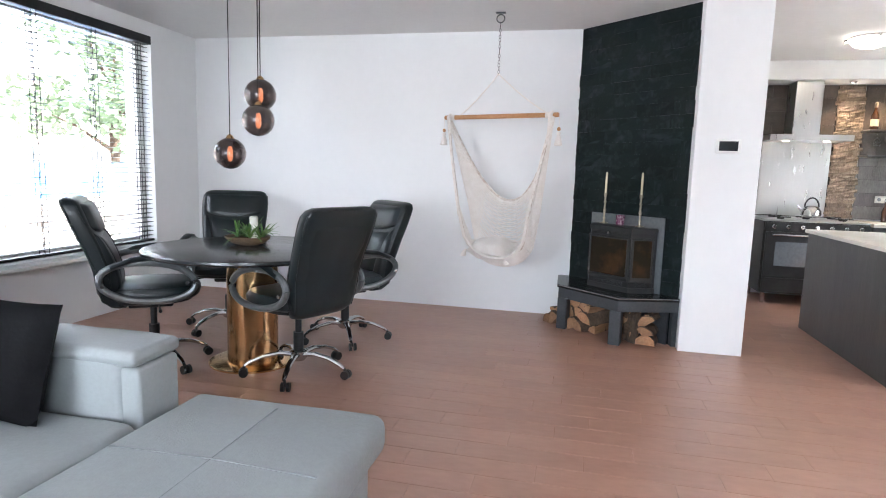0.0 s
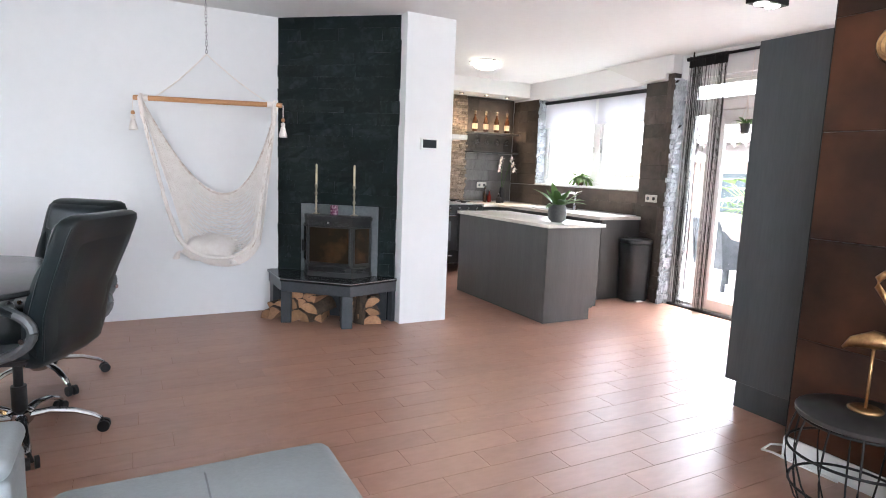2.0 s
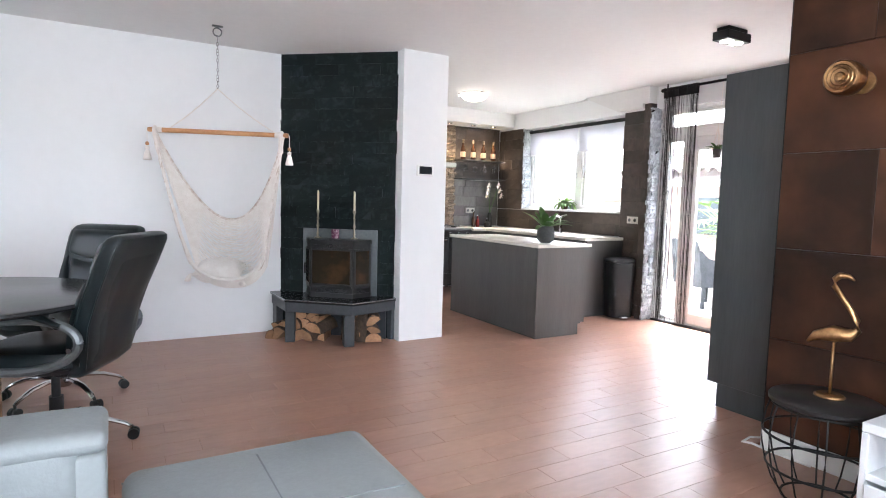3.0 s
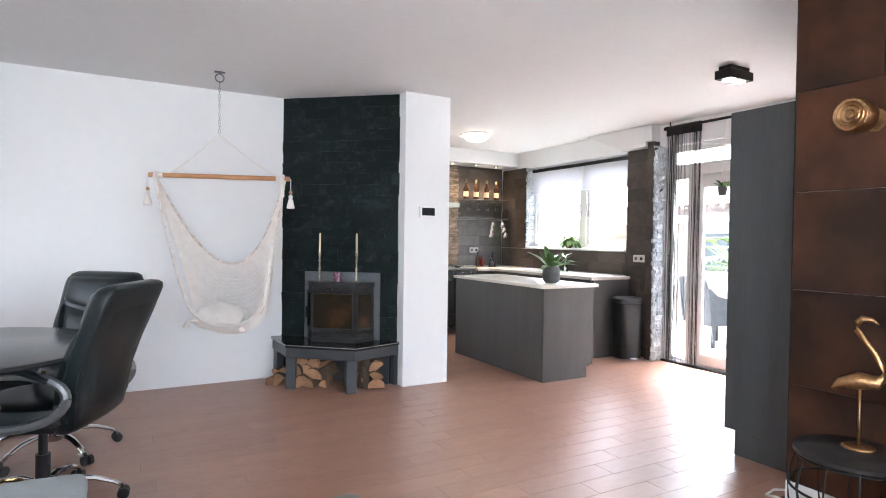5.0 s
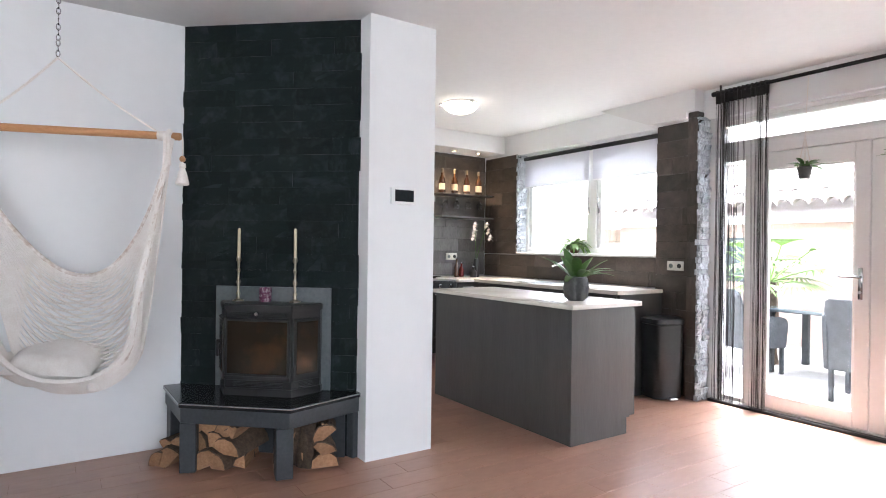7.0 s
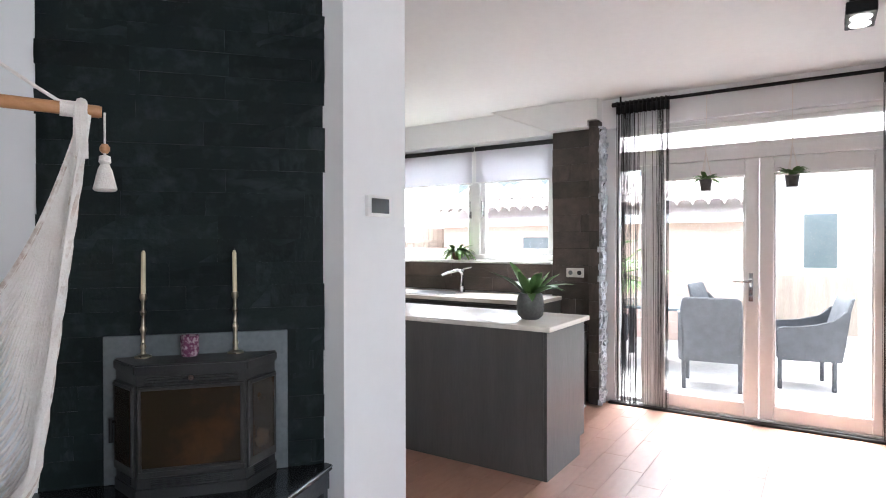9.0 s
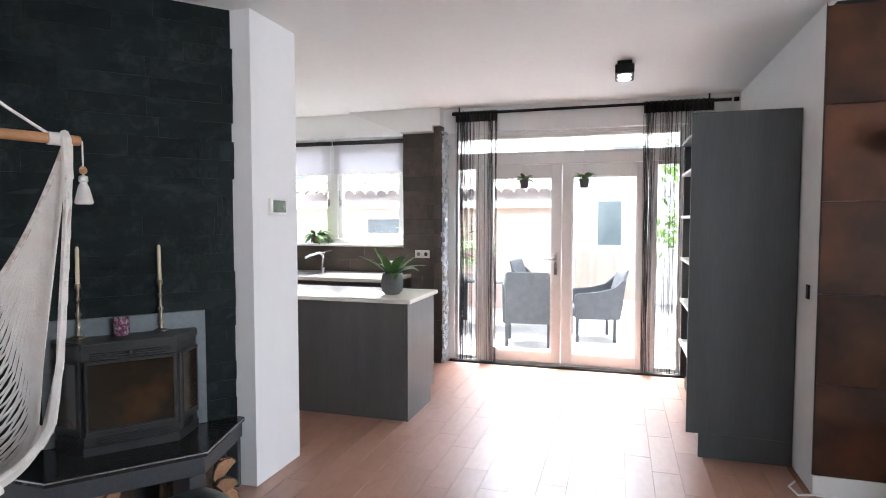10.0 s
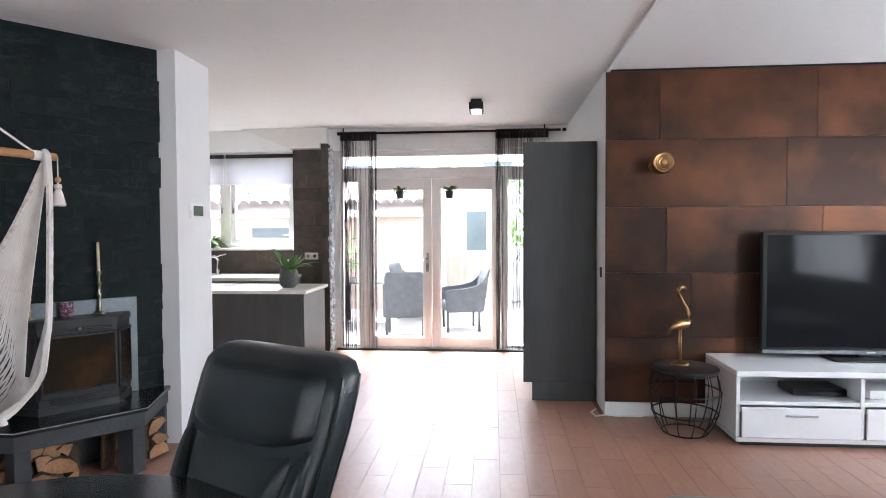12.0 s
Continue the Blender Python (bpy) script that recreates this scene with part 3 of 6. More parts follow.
CHAIR_LABEL = "black leather high-back office chair with chrome star base"


def office_chair(m, turn=0.0, lift=0.0):
    """High-back chair facing +y; turn sets the star base, lift the gas column."""
    c = thing("office_chair", m, CHAIR_LABEL, "office chair", "office chairs round the table")
    part("gas_column", rod(rod(bmesh.new(), (0, 0, 0.09), (0, 0, 0.27), 0.032, n=16), (0, 0, 0.27), (0, 0, 0.40 + lift), 0.02, n=16), BLACKPL, c, smooth=True)
    part("hub", turned(bmesh.new(), [(0.04, 0.085), (0.052, 0.10), (0.052, 0.145), (0.035, 0.155)], 20), CHROME, c, smooth=True)
    for i in range(5):
        a = radians(72 * i + turn)
        d = Vector((math.cos(a), math.sin(a), 0))
        leg = part("leg", sweep(bmesh.new(), [d * 0.04 + Vector((0, 0, 0.125)), d * 0.12 + Vector((0, 0, 0.137)), d * 0.22 + Vector((0, 0, 0.122)), d * 0.30 + Vector((0, 0, 0.09)), d * 0.33 + Vector((0, 0, 0.068))], [0.024, 0.021, 0.018, 0.016, 0.012], 8, 0.7), CHROME, c, smooth=True)
        t = Vector((-d.y, d.x, 0))
        o = d * 0.338 + t * 0.012
        bm = bmesh.new()
        for k in (-1, 1):
            rod(bm, o + t * 0.026 * k + Vector((0, 0, 0.028)), o + t * 0.008 * k + Vector((0, 0, 0.028)), 0.028, n=14)
        rod(bm, d * 0.328 + Vector((0, 0, 0.075)), o + Vector((0, 0, 0.03)), 0.009, n=8)
        part("caster", bm, BLACKPL, leg, "black twin caster", smooth=True)
    bx("tilt_mechanism", (-0.09, -0.14, 0.365 + lift), (0.09, 0.12, 0.41 + lift), BLACKPL, c, 0.012, 2)
    part("tilt_lever", sweep(bmesh.new(), [(0.08, 0.03, 0.39 + lift), (0.2, 0.04, 0.385 + lift), (0.255, 0.045, 0.375 + lift)], [0.006, 0.006, 0.011], 8), BLACKPL, c, smooth=True)
    part("seat_pan", loft(bmesh.new(), [(0, 0.0, 0.405 + lift, 0.2, 0.19), (0, 0.0, 0.42 + lift, 0.25, 0.24), (0, 0, 0.44 + lift, 0.26, 0.25)], 28), BLACKPL, c, smooth=True)
    part("seat", loft(bmesh.new(), [(0, 0.01, 0.435 + lift, 0.25, 0.245), (0, 0.01, 0.455 + lift, 0.27, 0.27), (0, 0.015, 0.49 + lift, 0.272, 0.275), (0, 0.01, 0.52 + lift, 0.255, 0.255), (0, 0, 0.533 + lift, 0.2, 0.19), (0, 0, 0.53 + lift, 0.1, 0.1)], 32, 3.4), LEATHER, c, smooth=True)

    shape = tuple((z, w * 0.968, d) for z, w, d in ((0.385, 0.15, 0.03), (0.40, 0.195, 0.045), (0.44, 0.222, 0.055), (0.52, 0.24, 0.06), (0.64, 0.25, 0.06), (0.78, 0.262, 0.058), (0.90, 0.272, 0.058), (0.98, 0.274, 0.06), (1.025, 0.268, 0.062), (1.052, 0.25, 0.055), (1.066, 0.22, 0.036), (1.07, 0.18, 0.014)))

    def axis(z):
        s = (z - 0.42) / 0.64
        return -0.25 - 0.17 * max(0.0, s) ** 1.6 + 0.02 * math.sin(math.pi * min(1, max(0, s) * 1.5)) + 0.07 * max(0.0, (0.5 - z) / 0.11) ** 2

    def skin(x, z):
        """Depth of the shell's front face at x, z."""
        for (z0, w0, d0), (z1, w1, d1) in zip(shape, shape[1:]):
            if z <= z1:
                k = max(0.0, (z - z0) / (z1 - z0))
                w, d = w0 + (w1 - w0) * k, d0 + (d1 - d0) * k
                break
        else:
            w, d = 0.18, 0.014
        return d * max(0.0, 1 - min(1.0, abs(x) / w) ** 4.5) ** (1 / 4.5)

    up = Vector((0, 0, lift))
    part("back_shell", loft(bmesh.new(), [(0, axis(z), z + lift, w, d) for z, w, d in shape], 44, 4.5), LEATHER, c, smooth=True)

    def pad(name, region, d, side=1, label="", n=14):
        """A stuffed piece on the shell's front (side 1) or rear (-1), thin towards its seams."""
        rows = []
        for i in range(n + 1):
            row = []
            for j in range(n + 1):
                s, t = i / n, j / n
                x, z = region(s, t)
                f = max(0.0, (1 - (2 * s - 1) ** 6) * (1 - (2 * t - 1) ** 6)) ** 0.5
                row.append(Vector((x, axis(z) + side * (skin(x, z) - 0.006 + d * f + 0.0025 * noise.noise(Vector((x * 9, z * 7, side)))), z)) + up)
            rows.append(row)
        bm = sheet(bmesh.new(), rows)
        return part(name, bm, LEATHER, c, label, smooth=True)

    def low(x):
        return 0.845 + 0.045 * (x / 0.24) ** 2

    def mid(z):
        return 0.105 + 0.10 * max(0.0, (z - 0.46) / 0.36) ** 1.3

    pad("headrest", lambda s, t: ((2 * s - 1) * 0.234, low((2 * s - 1) * 0.234) + (1.04 - low((2 * s - 1) * 0.234)) * t), 0.034)
    pad("back_cushion", lambda s, t: ((2 * s - 1) * mid(0.46 + 0.35 * t), 0.46 + (low((2 * s - 1) * 0.2) - 0.008 - 0.46) * t), 0.03)
    for e in (-1, 1):
        pad("side_bolster", lambda s, t: (e * (mid(0.46 + 0.36 * t) + 0.006 + (0.225 - mid(0.46 + 0.36 * t)) * s), 0.46 + (low(0.225) - 0.47) * t), 0.03)
    pad("rear_panel", lambda s, t: ((2 * s - 1) * (0.19 + 0.035 * t), 0.455 + 0.525 * t), 0.012, -1)
    for e in (-1, 1):
        for dy in (0.03, -0.034):
            part("piping", sweep(bmesh.new(), [Vector((e * w * 0.985, axis(z) + dy, z)) + up for z, w, d in shape[2:9]], 0.0045, 6), LEATHER, c, smooth=True)
    for s in (-1, 1):
        x = 0.30 * s
        loop = [(-0.015 + 0.262 * math.copysign(abs(math.cos(a)) ** 0.9, math.cos(a)), 0.57 + lift + 0.02 * math.cos(a + 2.6) + 0.128 * math.sin(a)) for a in [2 * math.pi * k / 28 + math.pi for k in range(29)]]
        arm = part("armrest", sweep(bmesh.new(), [(x + 0.02 * s * math.sin(3 * a), a, b) for a, b in loop], 0.021, 8, 1.0), GREYPLASTIC, c, "grey looped armrest", smooth=True)
        part("arm_pad", sweep(bmesh.new(), [(x, a, b + lift) for a, b in ((-0.21, 0.664), (-0.1, 0.707), (0.02, 0.721), (0.14, 0.706), (0.21, 0.671))], [0.02, 0.03, 0.032, 0.03, 0.02], 10, 0.6), LEATHER, arm, "black padded arm cover", smooth=True)
        part("arm_bracket", rod(bmesh.new(), (0.18 * s, 0.0, 0.42 + lift), (0.29 * s, 0.0, 0.445 + lift), 0.018), BLACKPL, arm)
        for a in (-0.255, 0.2):
            part("arm_bolt", rod(bmesh.new(), (x + 0.018 * s, a, 0.56 + lift), (x + 0.026 * s, a, 0.56 + lift), 0.012, n=12), CHROME, arm, smooth=True)
    return c


office_chair(pose(-1.66, 3.982, 0, 0, 0, 63), -69, 0.024)
office_chair(pose(-1.68, 4.80, 0, 0, 0, 140), 16, 0.0)
office_chair(pose(-2.69, 4.80, 0, 0, 0, 203), -19, 0.03)
office_chair(pose(-2.63, 3.86, 0, 0, 0, -52), 30, 0.03)

# three smoked glass globes over the table
pend = thing("pendant_lamp_cluster", pose(-2.30, 4.47, H), "cluster of three smoked glass globe pendants on black cords", "pendant lamp")
part("ceiling_cup", turned(bmesh.new(), [(0.07, 0), (0.075, -0.005), (0.075, -0.022), (0.02, -0.03)], 24), BLACKMETAL, pend, smooth=True)
BULB = mat("amber_filament_bulb", (1, 0.55, 0.25), (1, 0.5, 0.2), 0.2, emit=(1.0, 0.36, 0.16, 0.16))
for gx, gy, gz in ((-0.13, -0.02, -1.205), (0.07, 0.06, -0.785), (0.105, -0.03, -0.97)):
    globe = part("globe", turned(bmesh.new(), [(0.112 * math.sin(math.pi * k / 16 + 1e-4), gz + 0.112 * math.cos(math.pi * k / 16)) for k in range(2, 17)], 32, Matrix.Translation((gx, gy, 0)), cap=False), SMOKEGLASS, pend, "smoked mirror glass globe", smooth=True)
    part("cord", sweep(bmesh.new(), [(gx * 0.3, gy * 0.3, -0.02), (gx, gy, -0.12), (gx, gy, gz + 0.13)], 0.004, 6), BLACKMETAL, pend)
    part("lamp_holder", turned(bmesh.new(), [(0.006, gz + 0.135), (0.02, gz + 0.125), (0.034, gz + 0.1), (0.022, gz + 0.06), (0.018, gz + 0.045)], 16, Matrix.Translation((gx, gy, 0))), BRASS, globe, smooth=True)
    part("bulb", turned(bmesh.new(), [(0.008, gz + 0.035), (0.013, gz + 0.015), (0.014, gz - 0.02), (0.007, gz - 0.04)], 12, Matrix.Translation((gx, gy, 0))), BULB, globe, "glowing amber filament bulb", smooth=True)

# planted bowl with a candle on the table
bowl = thing("table_centrepiece", pose(-2.14, 4.19, 0.78), "wooden bowl with air plants and a white candle", "centrepiece")
part("bowl", turned(bmesh.new(), [(0.06, 0), (0.11, 0.012), (0.155, 0.045), (0.16, 0.06), (0.148, 0.055), (0.10, 0.03), (0.02, 0.025)], 28, Matrix.Diagonal((1.0, 0.75, 1, 1))), mat("driftwood", (0.16, 0.10, 0.05), (0.08, 0.05, 0.028), 0.7, bump=0.4), bowl, smooth=True)
part("candle", turned(bmesh.new(), [(0.028, 0.03), (0.028, 0.19), (0.02, 0.195)], 16, Matrix.Translation((0.03, 0.03, 0))), mat("white_wax", (0.8, 0.78, 0.72), (0.74, 0.7, 0.62), 0.5), bowl, "white pillar candle", smooth=True)


def blade(bm, base, d, length, width, droop, n=5, fold=0.15):
    """A pointed leaf, folded a little along its middle."""
    d = Vector(d).normalized()
    side = d.cross(Vector((0, 0, 1)))
    side = side.normalized() if side.length > 1e-3 else Vector((1, 0, 0))
    up = side.cross(d)
    rows = []
    for i in range(n + 1):
        s = i / n
        p = Vector(base) + d * length * s - Vector((0, 0, 1)) * droop * s * s * length
        w = width * (math.sin(math.pi * (0.12 + 0.88 * s)) ** 0.8) * (1 if i < n else 0.05)
        rows.append([p - side * w / 2 + up * w * fold, p, p + side * w / 2 + up * w * fold])
    return sheet(bm, rows)


ra = random.Random(11)
for k in range(7):
    bm = bmesh.new()
    cx, cy = ra.uniform(-0.11, 0.11), ra.uniform(-0.08, 0.07)
    for j in range(13):
        a = ra.uniform(0, 6.28)
        blade(bm, (cx, cy, 0.05), (math.cos(a), math.sin(a), ra.uniform(0.4, 2.2)), ra.uniform(0.13, 0.22), 0.015, ra.uniform(0.1, 0.7))
    part("air_plant", bm, PALELEAF if k % 2 else LEAF, bowl)

# ---- sofa ----
sofa = thing("corner_sofa", pose(0, 0, 0), "light grey leather corner sofa with chaise", "sofa")


def soft_box(name, lo, hi, r, material, parent, label="", crown=0.0, seg=4):
    bm = box(bmesh.new(), lo, hi, r, seg)
    if crown:
        cx, cy = (lo[0] + hi[0]) / 2, (lo[1] + hi[1]) / 2
        bmesh.ops.subdivide_edges(bm, edges=[e for e in bm.edges if e.calc_length() > 0.25], cuts=6, use_grid_fill=True)
        for v in bm.verts:
            if v.co.z > (lo[2] + hi[2]) / 2:
                u, w = (v.co.x - cx) / (hi[0] - lo[0]) * 2, (v.co.y - cy) / (hi[1] - lo[1]) * 2
                v.co.z += crown * max(0, 1 - u ** 4) * max(0, 1 - w ** 4) + 0.004 * noise.noise(v.co * 6)
    return part(name, bm, material, parent, label, smooth=True)


soft_box("base_chaise", (-2.3, -0.6, 0.06), (-0.65, 2.55, 0.285), 0.03, SOFA, sofa)
soft_box("chaise_cushion", (-1.395, 0.55, 0.275), (-0.60, 2.605, 0.426), 0.05, SOFA, sofa, crown=0.008)
soft_box("seat_cushion", (-2.05, 0.55, 0.275), (-1.40, 2.30, 0.422), 0.05, SOFA, sofa, crown=0.015)
soft_box("seat_cushion", (-2.05, -0.5, 0.275), (-0.62, 0.545, 0.427), 0.05, SOFA, sofa, crown=0.015)
soft_box("armrest", (-2.3, 2.305, 0.29), (-1.49, 2.55, 0.655), 0.05, SOFA, sofa, crown=0.008)
soft_box("arm_top", (-2.3, 2.30, 0.60), (-1.425, 2.555, 0.66), 0.028, SOFA, sofa, crown=0.006)
soft_box("arm_end", (-1.53, 2.325, 0.30), (-1.43, 2.54, 0.597), 0.018, SOFA, sofa)
soft_box("backrest", (-2.4, -0.6, 0.29), (-2.06, 2.295, 0.79), 0.09, SOFA, sofa)
for y in (-0.5, 2.3):
    for x in (-2.25, -0.75):
        part("foot", rod(bmesh.new(), (x, y, 0), (x, y, 0.07), 0.02, n=12), CHROME, sofa, smooth=True)
SEAM = mat("dark_stitching", (0.20, 0.215, 0.225), (0.17, 0.18, 0.19), 0.7)
for pts in ([(-1.0, 0.62, 0.432), (-1.0, 1.2, 0.4335), (-1.0, 1.9, 0.4335), (-1.0, 2.50, 0.431), (-1.0, 2.595, 0.399)], [(-1.36, 2.10, 0.431), (-1.0, 2.11, 0.4335), (-0.65, 2.10, 0.431)]):
    part("stitching", sweep(bmesh.new(), pts, 0.0028, 5), SEAM, sofa)
part("seam", sweep(bmesh.new(), [(-0.607, 0.6, 0.374), (-0.601, 1.5, 0.376), (-0.607, 2.54, 0.374)], 0.004, 5), SOFA, sofa)
part("seam", sweep(bmesh.new(), [(-1.395, 2.603, 0.374), (-1.0, 2.606, 0.376), (-0.66, 2.603, 0.374)], 0.004, 5), SOFA, sofa)
bc = thing("black_cushion", pose(-1.895, 2.19, 0.632, 74, 3, 3), "black velvet scatter cushion leaning on the sofa arm", "cushion")
part("cover", pillow(bmesh.new(), 0.45, 0.42, 0.15, Matrix.Identity(4)), mat("black_velvet", (0.004, 0.004, 0.0045), (0.007, 0.007, 0.008), 0.8, bump=0.1, ior=1.2), bc, smooth=True)

# ---- windows and garden doors ----
def pane(name, lo, hi, parent, axis=0):
    g = bx(name, lo, hi, GLASS, parent, 0, label="clear glass pane")
    g.visible_shadow = False
    return g


def framed(name, parent, y0, y1, z0, z1, x, w, depth, material, bevel=0.004):
    """A rectangular frame in the plane x (outer size y0..y1, z0..z1) of bar width w."""
    bm = bmesh.new()
    for lo, hi in (((y0, z0), (y0 + w, z1)), ((y1 - w, z0), (y1, z1)), ((y0 + w, z0), (y1 - w, z0 + w)), ((y0 + w, z1 - w), (y1 - w, z1))):
        box(bm, (x, lo[0], lo[1]), (x + depth, hi[0], hi[1]), bevel)
    return part(name, bm, material, parent)


gd = setting(thing("door_1", pose(0, 0, 0), "cream double garden doors with glass panes and sidelights", "door"))
bm = bmesh.new()
for y0, y1, z0, z1 in ((2.78, 2.83, 0, 2.36), (5.03, 5.12, 0, 2.36), (2.83, 5.03, 2.325, 2.36), (2.83, 5.03, 2.03, 2.12), (3.085, 3.13, 0.03, 2.03), (4.735, 4.78, 0.03, 2.03), (2.83, 5.03, 0.0, 0.03)):
    box(bm, (3.96, y0, z0), (4.06, y1, z1), 0.004)
part("door_frame", bm, UPVC, gd)
part("threshold", box(bmesh.new(), (3.905, 2.785, 0.0), (3.957, 5.075, 0.022), 0.004), BLACKMETAL, gd, "black metal threshold")
for y0, y1 in ((3.135, 3.932), (3.938, 4.73)):
    leaf = part("door_leaf", bmesh.new(), UPVC, gd)
    bm = bmesh.new()
    for a, b, c, d in ((y0, y0 + 0.095, 0.035, 2.025), (y1 - 0.095, y1, 0.035, 2.025), (y0 + 0.095, y1 - 0.095, 0.035, 0.15), (y0 + 0.095, y1 - 0.095, 1.9, 2.025)):
        box(bm, (3.966, a, c), (4.034, b, d), 0.005)
    bm.to_mesh(leaf.data)
    bm.free()
    pane("pane", (3.995, y0 + 0.095, 0.15), (4.003, y1 - 0.095, 1.9), leaf)
    bm = bmesh.new()
    for a, b, c, d in ((y0 + 0.095, y0 + 0.107, 0.15, 1.9), (y1 - 0.107, y1 - 0.095, 0.15, 1.9), (y0 + 0.107, y1 - 0.107, 0.15, 0.162), (y0 + 0.107, y1 - 0.107, 1.888, 1.9)):
        box(bm, (3.975, a, c), (3.994, b, d), 0.002)
    part("glazing_bead", bm, WHITE, leaf)
    if y0 > 3.5:
        part("handle_plate", box(bmesh.new(), (3.957, 4.005 - 0.03, 0.93), (3.966, 4.005, 1.15), 0.004, 2), CHROME, leaf, smooth=True)
        part("handle", sweep(bmesh.new(), [(3.96, 3.99, 1.085), (3.92, 3.99, 1.085), (3.912, 4.01, 1.085), (3.912, 4.11, 1.085)], 0.009, 8), CHROME, leaf, smooth=True)
        part("lock", rod(bmesh.new(), (3.95, 3.99, 0.98), (3.965, 3.99, 0.98), 0.012), CHROME, leaf, smooth=True)
for y0, y1, z0, z1 in ((2.83, 3.085, 0.03, 2.03), (4.78, 5.03, 0.03, 2.03), (2.83, 5.03, 2.12, 2.325)):
    framed("light_frame", gd, y0, y1, z0, z1, 3.975, 0.035, 0.06, WHITE)
    pane("pane", (4.0, y0 + 0.03, z0 + 0.03), (4.008, y1 - 0.03, z1 - 0.03), gd)

kw = setting(thing("window_1", pose(0, 0, 0), "white kitchen window with two casements and roller blinds", "window"))
framed("window_frame", kw, 5.57, 7.5, 1.215, 2.36, 4.02, 0.05, 0.09, WHITE)
part("mullion", box(bmesh.new(), (4.015, 6.405, 1.265), (4.11, 6.485, 2.31), 0.004), WHITE, kw)
for y0, y1 in ((5.625, 6.40), (6.49, 7.445)):
    sash = framed("casement", kw, y0, y1, 1.27, 2.305, 4.03, 0.055, 0.05, WHITE)
    pane("pane", (4.05, y0 + 0.05, 1.32), (4.056, y1 - 0.05, 2.255), sash)
    hy = y1 - 0.025 if y0 < 6 else y0 + 0.025
    bm = box(bmesh.new(), (4.018, hy - 0.012, 1.63), (4.03, hy + 0.012, 1.70), 0.002)
    rod(bm, (4.012, hy, 1.69), (4.008, hy, 1.80), 0.008)
    part("casement_handle", bm, CHROME, sash, smooth=True)
    BL = mat("white_blind_cloth", (0.62, 0.62, 0.65), (0.58, 0.58, 0.61), 0.8, trans=0.0, bump=0.1)
    bl = tagged(new("roller_blind"), "white translucent roller blind, half lowered", "roller blind", "kitchen blinds")
    bb = part("cloth", sheet(bmesh.new(), [[(3.975, y0 - 0.02 + (y1 - y0 + 0.04) * i / 8, 2.30 - 0.32 * j / 3) for i in range(9)] for j in range(4)], 0.0012), BL, bl)
    nt = BL.node_tree
    ts = nt.nodes.new("ShaderNodeBsdfTranslucent")
    ts.inputs[0].default_value = (0.85, 0.85, 0.88, 1)
    mx = nt.nodes.new("ShaderNodeMixShader")
    mx.inputs[0].default_value = 0.35
    nt.links.new(nt.nodes["Principled BSDF"].outputs[0], mx.inputs[1])
    nt.links.new(ts.outputs[0], mx.inputs[2])
    nt.links.new(mx.outputs[0], nt.nodes["Material Output"].inputs[0])
    part("tube", rod(bmesh.new(), (3.98, y0 - 0.03, 2.315), (3.98, y1 + 0.03, 2.315), 0.024, n=14), BLACKPL, bl, "dark roller tube", smooth=True)
    part("bottom_bar", box(bmesh.new(), (3.97, y0 - 0.02, 1.968), (3.98, y1 + 0.02, 1.984), 0.003), WHITE, bl)
part("window_sill", box(bmesh.new(), (3.86, 5.58, 1.19), (4.02, 7.49, 1.214), 0.005), WHITE, kw)

sw = setting(thing("window_2", pose(0, 0, 0), "wide white living room window", "window"))
framed("window_frame", sw, 2.84, 5.5, 0.55, 2.46, -4.12, 0.07, 0.09, WHITE)
part("mullion", box(bmesh.new(), (-4.12, 3.265, 0.62), (-4.03, 3.335, 2.39), 0.004), WHITE, sw)
for y0, y1 in ((2.9, 3.27), (3.33, 5.44)):
    pane("pane", (-4.08, y0, 0.61), (-4.074, y1, 2.4), sw)
part("window_sill", box(bmesh.new(), (-4.03, 2.72, 0.515), (-3.80, 5.54, 0.548), 0.006), WHITE, sw)
vb = thing("venetian_blind", pose(-3.955, 0, 0), "black wooden venetian blind with open slats", "blind")
part("head_rail", box(bmesh.new(), (-0.035, 2.86, 2.40), (0.055, 5.485, 2.475), 0.004), BLACKPL, vb)
part("bottom_rail", box(bmesh.new(), (-0.03, 2.87, 0.575), (0.03, 5.475, 0.595), 0.003), BLACKPL, vb)
SLAT = mat("black_slat", (0.02, 0.02, 0.021), (0.03, 0.03, 0.032), 0.35)
sl = box(bmesh.new(), (-0.025, 2.88, -0.0014), (0.025, 5.47, 0.0014))
first = part("slat", sl, SLAT, vb)
first.matrix_basis = pose(0, 0, 0.63, 0, 4, 0)
for k in range(1, 42):
    s = new("slat", first.data)
    s.parent = vb
    s.matrix_basis = pose(0, 0, 0.63 + k * 0.0425, 0, 4 + random.uniform(-0.6, 0.6), 0)
for y in (3.15, 3.72, 4.30, 4.85, 5.36):
    bm = bmesh.new()
    for dx in (-0.027, 0.027):
        for dy in (-0.02, 0.02):
            rod(bm, (dx, y + dy, 0.59), (dx, y + dy, 2.4), 0.0028, n=5)
    for k in range(42):
        box(bm, (-0.027, y - 0.021, 0.6255 + k * 0.0425), (0.027, y + 0.021, 0.6275 + k * 0.0425))
    part("ladder_cord", bm, BLACKPL, vb)

